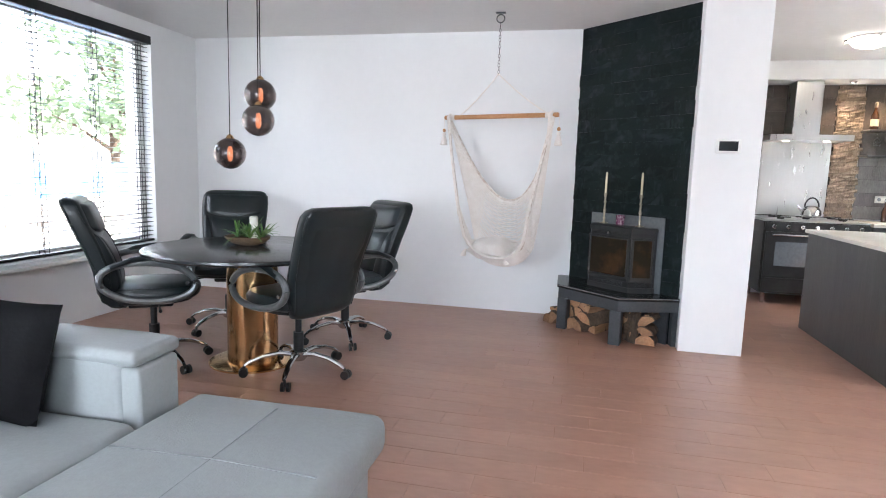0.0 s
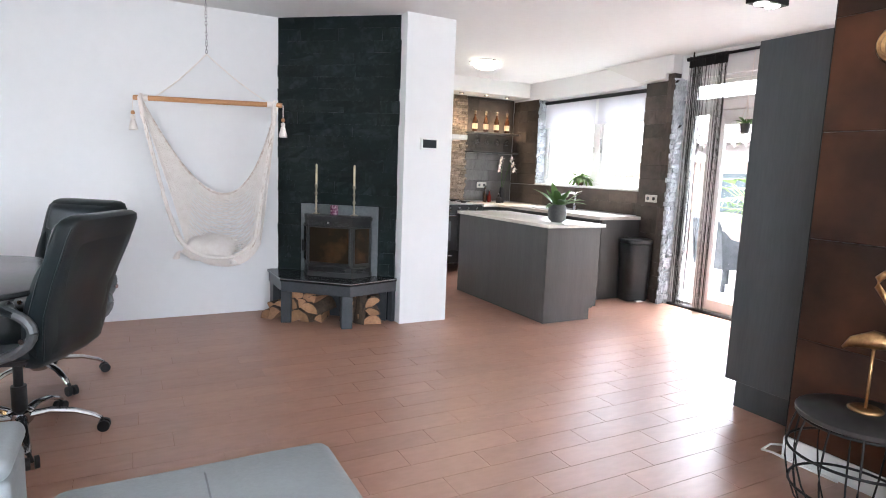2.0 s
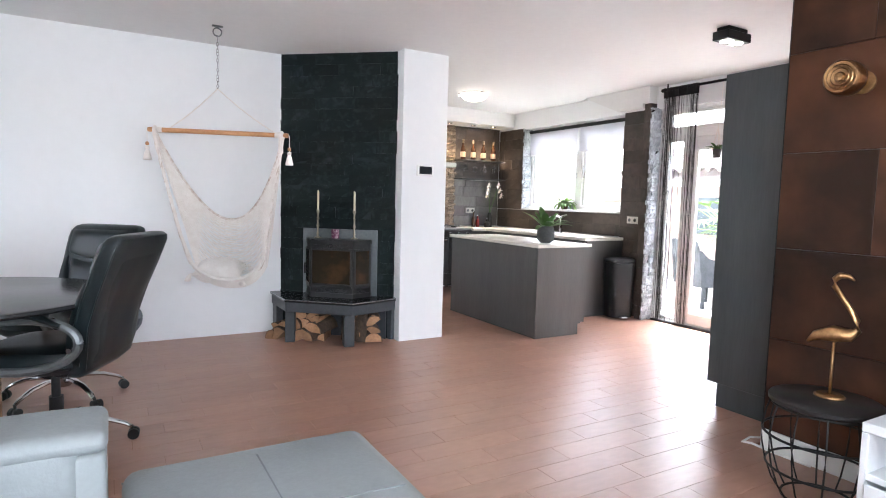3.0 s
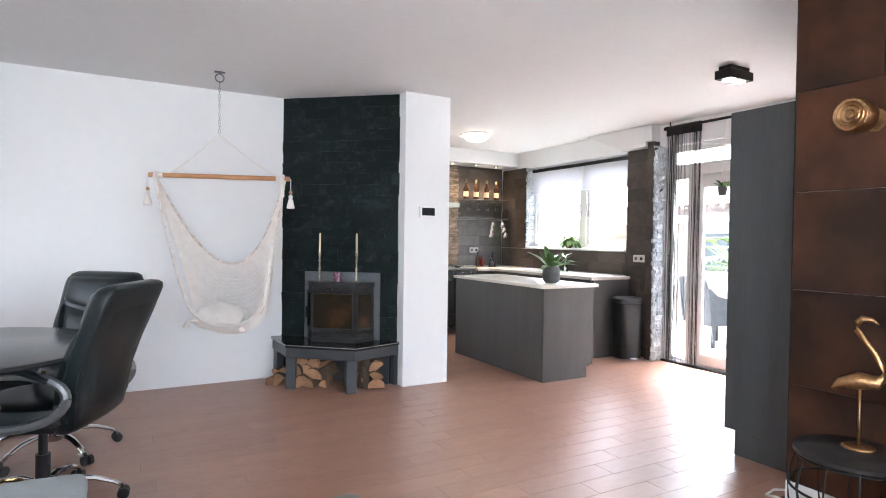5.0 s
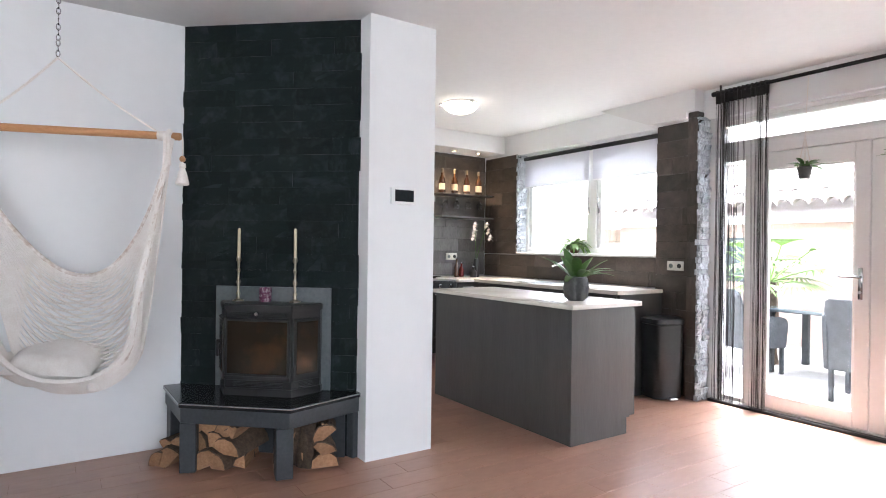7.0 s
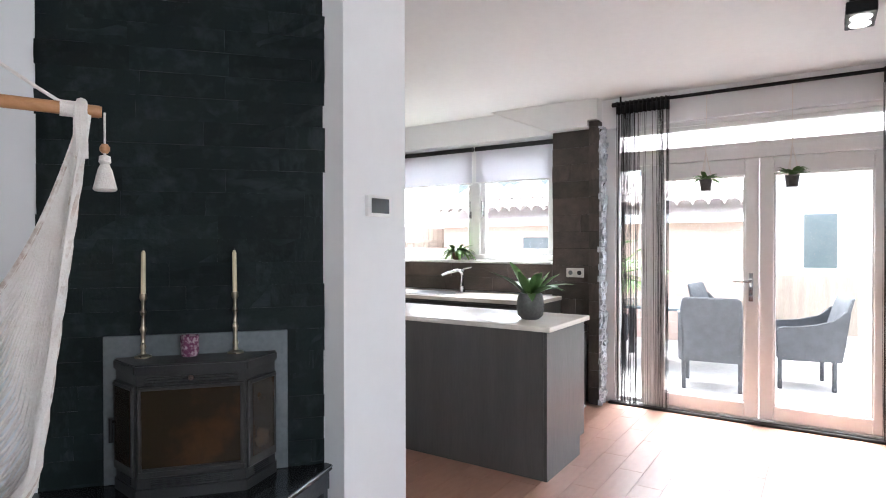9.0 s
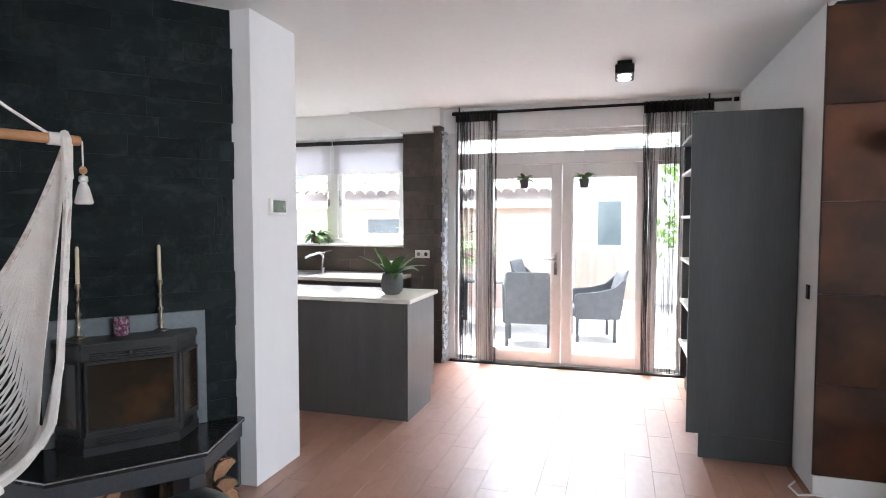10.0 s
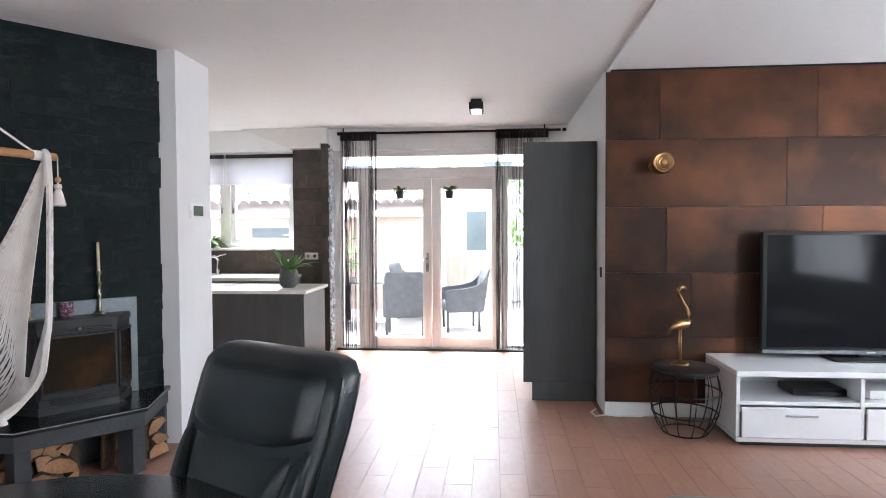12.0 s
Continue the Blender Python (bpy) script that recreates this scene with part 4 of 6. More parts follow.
for x0, x1 in ((-0.17, 1.37), (-2.9, -1.3)):
    ew = setting(thing("window_3", pose(0, 0, 0), "white living room side window", "window"))
    bm = bmesh.new()
    for lo, hi in (((x0, 0.8), (x0 + 0.06, 2.2)), ((x1 - 0.06, 0.8), (x1, 2.2)), ((x0 + 0.06, 0.8), (x1 - 0.06, 0.86)), ((x0 + 0.06, 2.14), (x1 - 0.06, 2.2))):
        box(bm, (lo[0], -1.32, lo[1]), (hi[0], -1.24, hi[1]), 0.004)
    part("window_frame", bm, WHITE, ew)
    pane("pane", (x0 + 0.05, -1.29, 0.85), (x1 - 0.05, -1.284, 2.15), ew)

# ---- string curtain on its rod ----
rodt = thing("curtain_rod", pose(3.84, 0, 2.54), "black metal curtain rod with brackets", "curtain rod")
part("pole", rod(bmesh.new(), (0, 2.46, 0), (0, 4.98, 0), 0.014, n=14), BLACKMETAL, rodt, smooth=True)
for y in (2.42, 5.0):
    part("finial", rod(bmesh.new(), (0, y - 0.02, 0), (0, y + 0.02, 0), 0.02, n=14), BLACKMETAL, rodt, smooth=True)
for y in (2.64, 4.95):
    bm = rod(bmesh.new(), (0, y, 0), (0.0, y, 0.063), 0.008)
    part("bracket", bm, BLACKMETAL, rodt, smooth=True)
rc = random.Random(3)
THREAD = mat("black_thread", (0.012, 0.012, 0.013), (0.03, 0.025, 0.024), 0.6, s1=20, s2=60)
for y0, y1, hem in ((4.56, 4.99, 0.04), (2.60, 3.19, 0.04)):
    cu = tagged(thing("string_curtain", pose(3.84, 0, 0.02), "black string curtain gathered at the garden doors", "curtain", "string curtains"))
    bm = sheet(bmesh.new(), [[(0.018 * math.sin(i * 1.9) - 0.004, y0 + (y1 - y0) * i / 40, z) for i in range(41)] for z in (2.435, 2.49, 2.54)], 0.002)
    part("heading", bm, THREAD, cu, "black woven heading band", smooth=True)
    bm = bmesh.new()
    n = 105
    dens = [(0.12, 0.05), (0.62, 0.07), (0.78, 0.05), (0.9, 0.04)] if y0 > 4 else [(0.35, 0.06), (0.6, 0.07), (0.93, 0.04)]
    for k in range(n):
        if k % 5 < 4:
            c, w = dens[rc.randrange(len(dens))]
            u = min(1, max(0, rc.gauss(c, w)))
        else:
            u = rc.random()
        yt = y0 + (y1 - y0) * min(1, max(0, u + rc.uniform(-0.06, 0.06)))
        yb = y0 + (y1 - y0) * u
        x = rc.uniform(-0.02, 0.02)
        r = rc.choice((0.0011, 0.0014, 0.0018))
        sweep(bm, [(x, yt, 2.44), (x + rc.uniform(-0.004, 0.004), yt * 0.4 + yb * 0.6, 1.6), (x + rc.uniform(-0.005, 0.005), yb, 0.8), (x, yb + rc.uniform(-0.01, 0.01), hem - rc.uniform(0, 0.03))], r, 3)
    tagged(part("threads", bm, THREAD, cu), kind="stuff")
for y in (4.285, 3.715):
    hp = thing("hanging_plant", pose(3.80, y, 1.82), "small green succulent in a dark hanging pot", "hanging plant", "hanging plants at the doors")
    part("pot", turned(bmesh.new(), [(0.036, -0.04), (0.045, 0.03), (0.048, 0.032), (0.046, 0.045), (0.04, 0.045), (0.038, 0.02)], 16), POTGREY, hp, smooth=True)
    bm = bmesh.new()
    for k in range(3):
        a = 2.1 * k + 0.4
        rod(bm, (0.045 * math.cos(a), 0.045 * math.sin(a), 0.04), (0, 0, 0.26), 0.0035, n=5)
    rod(bm, (0, 0, 0.26), (0.04, 0, 0.71), 0.003, n=5)
    part("cord", bm, ROPE, hp)
    for k in range(22):
        bm = bmesh.new()
        a, e = rc.uniform(0, 6.28), rc.uniform(0.1, 1.4)
        blade(bm, (0.015 * math.cos(a), 0.015 * math.sin(a), 0.045), (math.cos(a), math.sin(a), e), rc.uniform(0.09, 0.145), 0.04, 0.4, 4)
        part("leaf", bm, LEAF, hp)

# ---- kitchen ----
isl = thing("kitchen_island", pose(0, 0, 0), "grey wood-grain kitchen island", "kitchen island")
ep = prism(bmesh.new(), [(2.065, 0.0), (2.60, 0.0), (2.60, 0.12), (2.68, 0.12), (2.68, 0.868), (2.065, 0.868)], -4.87, -4.85)
bmesh.ops.transform(ep, matrix=Matrix(((1, 0, 0, 0), (0, 0, -1, 0), (0, 1, 0, 0), (0, 0, 0, 1))), verts=ep.verts)
part("end_panel", ep, DARKWOOD, isl)
part("back_panel", box(bmesh.new(), (2.065, 4.872, 0.0), (2.085, 6.43, 0.868), 0.002), DARKWOOD, isl)
part("carcass", box(bmesh.new(), (2.086, 4.872, 0.10), (2.66, 6.43, 0.868), 0.002), DARKWOOD, isl)
part("plinth", box(bmesh.new(), (2.09, 4.875, 0.0), (2.60, 6.4, 0.10), 0.0), WHITE, isl)
tagged(bx("island_worktop", (2.045, 4.825, 0.868), (2.72, 6.46, 0.899), WORKTOP, None, 0.004, 2), "cream composite island worktop", "worktop")

def cabinet(name, lo, hi, fronts, face, material, label, knob=True):
    """A base unit; fronts: (a, b, z0, z1) along its face; face: 'x-' or 'y-'."""
    c = thing(name, pose(0, 0, 0), label, "cabinet")
    part("carcass", box(bmesh.new(), lo, hi, 0.002), material, c)
    for a, b, z0, z1 in fronts:
        if face == "x-":
            d = part("door", box(bmesh.new(), (lo[0] - 0.02, a + 0.002, z0), (lo[0] - 0.001, b - 0.002, z1), 0.002), material, c)
            part("handle", box(bmesh.new(), (lo[0] - 0.034, a + 0.08, z1 - 0.045), (lo[0] - 0.022, b - 0.08, z1 - 0.035), 0.002), STEEL, d)
        else:
            d = part("door", box(bmesh.new(), (a + 0.002, lo[1] - 0.02, z0), (b - 0.002, lo[1] - 0.001, z1), 0.002), material, c)
            part("handle", box(bmesh.new(), (a + 0.06, lo[1] - 0.034, z1 - 0.045), (b - 0.06, lo[1] - 0.022, z1 - 0.035), 0.002), STEEL, d)
    return c


for i, (a, b) in enumerate(((5.5, 6.1), (6.1, 6.9), (6.9, 7.46))):
    cabinet("base_cabinet", (3.28, a + 0.001, 0.10), (3.84, b - 0.001, 0.87), [(a, b, 0.12, 0.86)], "x-", DARKWOOD, "dark grey wood-grain base cabinet under the window")
tagged(bx("cabinet_plinth", (3.33, 5.52, 0), (3.8, 7.5, 0.10), BLACKPL, None, 0), "black recessed kitchen plinth", "plinth")
cabinet("base_cabinet", (3.03, 7.5, 0.10), (3.84, 8.09, 0.87), [(3.03, 3.3, 0.12, 0.86)], "y-", DARKWOOD, "dark grey wood-grain corner base cabinet")
wt = thing("kitchen_worktop", pose(0, 0, 0), "cream composite worktop along the kitchen walls", "worktop")
part("run", box(bmesh.new(), (3.24, 5.47, 0.875), (3.845, 8.09, 0.91), 0.004, 2), WORKTOP, wt)
part("run_west", box(bmesh.new(), (3.02, 7.46, 0.875), (3.238, 8.09, 0.91), 0.004, 2), WORKTOP, wt)
part("side_panel", box(bmesh.new(), (3.28, 5.478, 0.0), (3.84, 5.498, 0.874), 0.002), DARKWOOD, wt)
sink = thing("sink_tap", pose(3.70, 6.42, 0.91), "chrome kitchen mixer tap", "tap")
part("base", turned(bmesh.new(), [(0.028, 0), (0.026, 0.05), (0.02, 0.06)], 18), CHROME, sink, smooth=True)
part("body", sweep(bmesh.new(), [(0, 0, 0.05), (0, 0, 0.17), (-0.01, 0.0, 0.20), (-0.05, 0.02, 0.215), (-0.13, 0.08, 0.19), (-0.17, 0.12, 0.165)], [0.019, 0.019, 0.019, 0.016, 0.014, 0.013], 12), CHROME, sink, smooth=True)
part("lever", sweep(bmesh.new(), [(0, 0, 0.19), (0.0, -0.02, 0.225), (0.01, -0.10, 0.24)], [0.014, 0.01, 0.007], 8), CHROME, sink, smooth=True)
bs = thing("sink_bowl", pose(3.52, 6.62, 0.905), "steel inset sink bowl", "sink")
part("rim", box(bmesh.new(), (-0.2, -0.25, 0.002), (0.2, 0.25, 0.008), 0.002), STEEL, bs)
part("bowl", box(bmesh.new(), (-0.17, -0.22, 0.008), (0.17, 0.22, 0.0095), 0.0), GREYPLASTIC, bs)

rg = thing("range_cooker", pose(2.0, 7.48, 0), "black range cooker with steel knobs and oven door", "cooker")
part("body", box(bmesh.new(), (0, 0, 0.12), (1.0, 0.62, 0.895), 0.005), IRON, rg)
hob = part("hob", box(bmesh.new(), (-0.005, -0.01, 0.895), (1.005, 0.625, 0.915), 0.004), STEEL, rg, "steel gas hob")
for px, py in ((0.2, 0.16), (0.2, 0.46), (0.5, 0.31), (0.8, 0.16), (0.8, 0.46)):
    bm = bmesh.new()
    box(bm, (px - 0.1, py - 0.006, 0.93), (px + 0.1, py + 0.006, 0.942))
    box(bm, (px - 0.006, py - 0.1, 0.93), (px + 0.006, py + 0.1, 0.942))
    rod(bm, (px, py, 0.914), (px, py, 0.93), 0.035)
    part("burner_grate", bm, IRON, hob)
part("control_panel", box(bmesh.new(), (0.005, -0.025, 0.80), (0.995, 0, 0.885), 0.004), IRON, rg)
for k in range(7):
    part("knob", turned(bmesh.new(), [(0.024, 0), (0.022, 0.012), (0.016, 0.014), (0.015, 0.03)], 14, pose(0.09 + 0.137 * k, -0.025, 0.842, 90, 0, 0)), CHROME, rg, "chrome control knob", smooth=True)
for x0, x1 in ((0.02, 0.62), (0.64, 0.98)):
    od = part("oven_door", box(bmesh.new(), (x0, -0.022, 0.30), (x1, -0.001, 0.785), 0.004), IRON, rg)
    part("handle", rod(bmesh.new(), (x0 + 0.05, -0.06, 0.755), (x1 - 0.05, -0.06, 0.755), 0.011), CHROME, od, smooth=True)
    bm = bmesh.new()
    for x in (x0 + 0.07, x1 - 0.07):
        rod(bm, (x, -0.06, 0.755), (x, -0.02, 0.755), 0.007)
    part("handle_post", bm, CHROME, od)
    part("oven_window", box(bmesh.new(), (x0 + 0.1, -0.025, 0.42), (x1 - 0.1, -0.0225, 0.68), 0.001), mat("oven_glass", (0.14, 0.15, 0.16), (0.10, 0.11, 0.12), 0.08), od, "dark glass oven window")
dr = part("storage_drawer", box(bmesh.new(), (0.02, -0.022, 0.135), (0.98, -0.001, 0.288), 0.004), IRON, rg)
part("drawer_pull", box(bmesh.new(), (0.45, -0.035, 0.215), (0.55, -0.023, 0.228), 0.003), CHROME, dr)
for x in (0.06, 0.94):
    for y in (0.05, 0.55):
        part("foot", rod(bmesh.new(), (x, y, 0), (x, y, 0.12), 0.022, n=12), CHROME, rg, smooth=True)
tagged(bx("steel_splashback", (2.07, 8.085, 0.93), (2.78, 8.097, 1.78), STEEL, None, 0.002), "brushed steel splashback behind the hob", "splashback")
hd = thing("cooker_hood", pose(2.42, 8.09, 0), "brushed steel chimney cooker hood", "cooker hood")
part("canopy", prism(bmesh.new(), [(-0.40, 0), (0.40, 0), (0.40, -0.45), (-0.40, -0.45)], 1.76, 1.82), STEEL, hd)
part("duct", box(bmesh.new(), (-0.135, -0.26, 1.82), (0.135, 0, H - 0.004), 0.003), STEEL, hd)
for x in (-0.2, 0.2):
    part("hood_light", rod(bmesh.new(), (x, -0.3, 1.753), (x, -0.3, 1.76), 0.03, n=16), mat("halogen_glow", (1, 0.9, 0.75), (1, 0.9, 0.75), 0.3, emit=(1, 0.8, 0.55, 0.6)), hd)
kt = thing("kettle", pose(2.52, 7.72, 0.942), "shiny steel whistling kettle on the hob", "kettle")
part("body", turned(bmesh.new(), [(0.085, 0), (0.1, 0.02), (0.095, 0.07), (0.06, 0.115), (0.025, 0.125)], 24), CHROME, kt, smooth=True)
part("handle", sweep(bmesh.new(), [(-0.07 * math.cos(a), 0, 0.11 + 0.1 * math.sin(a)) for a in [math.pi * k / 8 for k in range(9)]], 0.009, 8), BLACKPL, kt, smooth=True)
part("spout", sweep(bmesh.new(), [(-0.08, 0, 0.06), (-0.12, 0, 0.09), (-0.14, 0, 0.125)], [0.02, 0.015, 0.011], 8), CHROME, kt, smooth=True)

for z, name in ((1.90, "upper"), (1.63, "lower")):
    tagged(bx("wall_shelf", (3.05, 7.86, z - 0.02), (3.82, 8.09, z), DARKWOOD, None, 0.003), "dark wooden wall shelf with " + ("bottles" if z > 1.8 else "glasses"), "shelf", "kitchen shelves")
BOTTLE = mat("brown_bottle_glass", (0.06, 0.022, 0.008), (0.04, 0.015, 0.006), 0.08, coat=0.5)
PAPER = mat("cream_label_paper", (0.72, 0.60, 0.44), (0.64, 0.52, 0.38), 0.7)
for k in range(4):
    b = thing("wine_bottle", pose(3.13 + 0.18 * k, 7.98, 1.90), "brown glass bottle with a cream label on the shelf", "bottle", "bottles on the shelf")
    part("glass", turned(bmesh.new(), [(0.034, 0), (0.038, 0.01), (0.038, 0.15), (0.031, 0.18), (0.014, 0.215), (0.0135, 0.28), (0.016, 0.283)], 18), BOTTLE, b, smooth=True)
    part("label", turned(bmesh.new(), [(0.0386, 0.04), (0.0386, 0.115)], 18, cap=False), PAPER, b, "cream paper label")
    part("capsule", turned(bmesh.new(), [(0.0145, 0.24), (0.0165, 0.288), (0.012, 0.294)], 14), mat("dark_capsule", (0.25, 0.2, 0.13), (0.1, 0.08, 0.05), 0.35), b)
for k in range(4):
    g = thing("wine_glass", pose(3.17 + 0.17 * k, 7.97, 1.879), "clear wine glass hanging under the shelf", "glass", "hanging wine glasses")
    part("bowl", turned(bmesh.new(), [(0.03, 0), (0.03, -0.003), (0.004, -0.008), (0.004, -0.06), (0.02, -0.07), (0.036, -0.105), (0.032, -0.15)], 16, cap=False), CLEARGLASS, g, smooth=True)


def potted(name, x, y, z, pot, pr, ph, leaves, ln, lw, label, material, seed, up=(0.6, 2.2), droop=(0.3, 0.9)):
    r = random.Random(seed)
    p = thing(name, pose(x, y, z), label, "plant")
    part("pot", turned(bmesh.new(), [(pr * 0.6, 0), (pr * 0.9, ph * 0.15), (pr, ph * 0.5), (pr * 0.92, ph * 0.85), (pr * 0.8, ph), (pr * 0.72, ph), (pr * 0.7, ph * 0.85)], 24), pot, p, smooth=True)
    part("soil", turned(bmesh.new(), [(pr * 0.71, ph * 0.86), (pr * 0.4, ph * 0.9)], 16), SOIL, p)
    for k in range(leaves):
        a = r.uniform(0, 6.28)
        bm = blade(bmesh.new(), (pr * 0.3 * math.cos(a), pr * 0.3 * math.sin(a), ph * 0.88), (math.cos(a), math.sin(a), r.uniform(*up)), ln * r.uniform(0.65, 1.1), lw * r.uniform(0.8, 1.1), r.uniform(*droop), 8)
        part("leaf", bm, material, p, smooth=True)
    return p


potted("potted_plant", 2.34, 5.08, 0.899, POTGREY, 0.088, 0.165, 17, 0.33, 0.065, "green cordyline in a round grey pot on the island", LEAF, 5, (0.45, 2.2), (0.12, 0.5))
potted("potted_plant", 3.93, 6.62, 1.214, mat("brown_pot", (0.16, 0.08, 0.045), (0.1, 0.05, 0.03), 0.5), 0.05, 0.075, 70, 0.25, 0.05, "bushy pale green plant in a brown pot on the sill", PALELEAF, 8, (0.4, 1.8), (0.4, 1.2))
orc = thing("white_orchid", pose(3.55, 7.85, 0.91), "white orchid on a thin stem in a dark vase", "orchid")
part("vase", turned(bmesh.new(), [(0.04, 0), (0.045, 0.08), (0.03, 0.2), (0.022, 0.22)], 18), BLACKPL, orc, smooth=True)
PETAL = mat("white_petal", (0.82, 0.76, 0.72), (0.78, 0.66, 0.58), 0.6)
for s, pts in ((-1, [(0, 0, 0.2), (-0.03, -0.02, 0.45), (-0.06, -0.05, 0.62)]), (1, [(0, 0, 0.2), (0.05, -0.02, 0.4), (0.12, -0.04, 0.62)])):
    part("stem", sweep(bmesh.new(), pts, 0.004, 6), LEAF, orc)
    for k in range(3):
        c = Vector(pts[-1]) + Vector((0.02 * s * k, -0.01 * k, -0.075 * k))
        bm = bmesh.new()
        for j in range(5):
            a = 2 * math.pi * j / 5 + 0.3
            blade(bm, c, (math.cos(a), -0.35, math.sin(a)), 0.05, 0.042, 0.1, 4)
        part("blossom", bm, PETAL, orc, "white orchid blossom")
for k, (x, y, h2, r2) in enumerate(((3.30, 7.9, 0.22, 0.03), (3.40, 7.94, 0.16, 0.028), (3.46, 7.78, 0.12, 0.04))):
    j = thing("oil_bottle", pose(x, y, 0.91), "small dark glass oil bottle on the worktop", "bottle", "bottles on the worktop")
    part("glass", turned(bmesh.new(), [(r2, 0), (r2, h2 * 0.55), (r2 * 0.4, h2 * 0.75), (r2 * 0.4, h2)], 16), (BOTTLE, mat("red_sauce", (0.3, 0.03, 0.02), (0.2, 0.02, 0.015), 0.2), BLACKPL)[k], j, smooth=True)
    part("cap", turned(bmesh.new(), [(r2 * 0.45, h2), (r2 * 0.45, h2 + 0.015)], 12), CHROME, j)


def socket(name, m, n, label):
    s = thing(name, m, label, "socket")
    part("cover", box(bmesh.new(), (-0.04 * n, -0.012, -0.04), (0.04 * n, 0, 0.04), 0.004, 2), mat("socket_beige", (0.55, 0.53, 0.48), (0.5, 0.48, 0.43), 0.35), s, smooth=True)
    for k in range(n):
        part("insert", rod(bmesh.new(), (0.08 * (k - (n - 1) / 2), -0.0135, 0), (0.08 * (k - (n - 1) / 2), -0.011, 0), 0.02, n=16), BLACKPL if k else GREYPLASTIC, s)


socket("double_socket", pose(3.845, 5.345, 1.12, 0, 0, -90), 2, "beige double wall socket on dark tiles")
socket("double_socket", pose(3.35, 8.09, 1.15, 0, 0, 0), 2, "beige double wall socket over the worktop")
bn_ = thing("pedal_bin", pose(3.66, 5.34, 0, 0, 0, -14), "tall dark grey pedal waste bin", "waste bin")
part("body", loft(bmesh.new(), [(0, 0, 0.012, 0.135, 0.115), (0, 0, 0.02, 0.14, 0.12), (0, 0, 0.62, 0.15, 0.13), (0, 0, 0.63, 0.15, 0.13)], 32, 4), mat("charcoal_metal", (0.018, 0.019, 0.02), (0.026, 0.027, 0.028), 0.35, metal=0.2), bn_, smooth=True)
part("lid", loft(bmesh.new(), [(0, 0, 0.634, 0.15, 0.13), (0, 0, 0.64, 0.156, 0.136), (0, 0, 0.675, 0.154, 0.134), (0, 0, 0.69, 0.12, 0.1)], 32, 4), BLACKPL, bn_, smooth=True)
part("pedal", box(bmesh.new(), (-0.04, -0.16, 0.012), (0.04, -0.11, 0.024), 0.004), STEEL, bn_)
kl = thing("ceiling_lamp", pose(2.47, 6.68, H), "lit frosted glass bowl ceiling lamp with chrome clips", "ceiling lamp")
part("base", turned(bmesh.new(), [(0.15, 0), (0.16, -0.01), (0.16, -0.02), (0.1, -0.024)], 32), CHROME, kl, smooth=True)
part("shade", turned(bmesh.new(), [(0.165, -0.02), (0.152, -0.045), (0.12, -0.075), (0.06, -0.097), (0.01, -0.1)], 32), mat("frosted_lamp_glass", (0.9, 0.85, 0.75), (0.9, 0.85, 0.75), 0.4, emit=(1.0, 0.86, 0.66, 0.95)), kl, "glowing frosted glass", smooth=True)
for k in range(3):
    a = 2.09 * k + 0.5
    part("clip", box(bmesh.new(), (-0.012, -0.012, -0.04), (0.012, 0.012, -0.005), 0.003, 1, pose(0.185 * math.cos(a), 0.185 * math.sin(a), 0)), CHROME, kl)
for x in (2.85, 3.25, 3.6):
    ds = thing("soffit_spot", pose(x, 7.9, 2.4), "small recessed steel kitchen spotlight", "spotlight", "kitchen spots")
    part("bezel", turned(bmesh.new(), [(0.035, 0.004), (0.038, 0), (0.03, -0.006), (0.024, 0.0)], 20), CHROME, ds, smooth=True)
    part("glass", turned(bmesh.new(), [(0.024, -0.001), (0.005, -0.003)], 16), mat("warm_spot_glow", (1, 0.85, 0.6), (1, 0.85, 0.6), 0.3, emit=(1, 0.72, 0.42, 3)), ds)
    lamp("spot_light", "SPOT", look((x, 7.9, 2.385), (x, 8.02, 1.0)), 2.2, (1, 0.72, 0.45), radius=0.02, cone=80)
setting(bx("kitchen_soffit", (1.305, 7.74, 2.405), (3.885, 8.115, H - 0.002), CEILING, None, 0.003), "white lowered soffit over the kitchen wall", "soffit")

# wedge added along the diagonal between a paler and a pinker wall zone
gus = prism(bmesh.new(), [(5.125, 2.425), (5.21, 2.425), (5.21, 2.373), (5.575, 2.373), (6.14, H - 0.002), (5.125, H - 0.002)], 3.76, 3.887)
bmesh.ops.transform(gus, matrix=Matrix(((0, 0, 1, 0), (1, 0, 0, 0), (0, 1, 0, 0), (0, 0, 0, 1))), verts=gus.verts)
setting(part("ceiling_boxing", gus, CEILING), "white wedge over the tiled pillar", "boxing")

# tall cupboard row with open shelves
tc = thing("tall_cupboard", pose(0, 0, 0), "tall dark grey wood-grain cupboard with open shelves", "cupboard")
part("side_panel", box(bmesh.new(), (2.0, 2.38, 0.0), (2.022, 2.90, 0.15), 0.002), GREYWOOD, tc)
part("side_panel", box(bmesh.new(), (2.0, 2.38, 0.151), (2.022, 2.972, 2.13), 0.002), GREYWOOD, tc)
part("top_panel", box(bmesh.new(), (2.024, 2.38, 2.105), (3.6, 2.88, 2.13), 0.002), GREYWOOD, tc)
part("carcass", box(bmesh.new(), (2.024, 2.38, 0.10), (3.6, 2.66, 2.103), 0.002), GREYWOOD, tc)
part("plinth", box(bmesh.new(), (2.024, 2.38, 0.0), (3.6, 2.82, 0.099), 0), BLACKPL, tc)
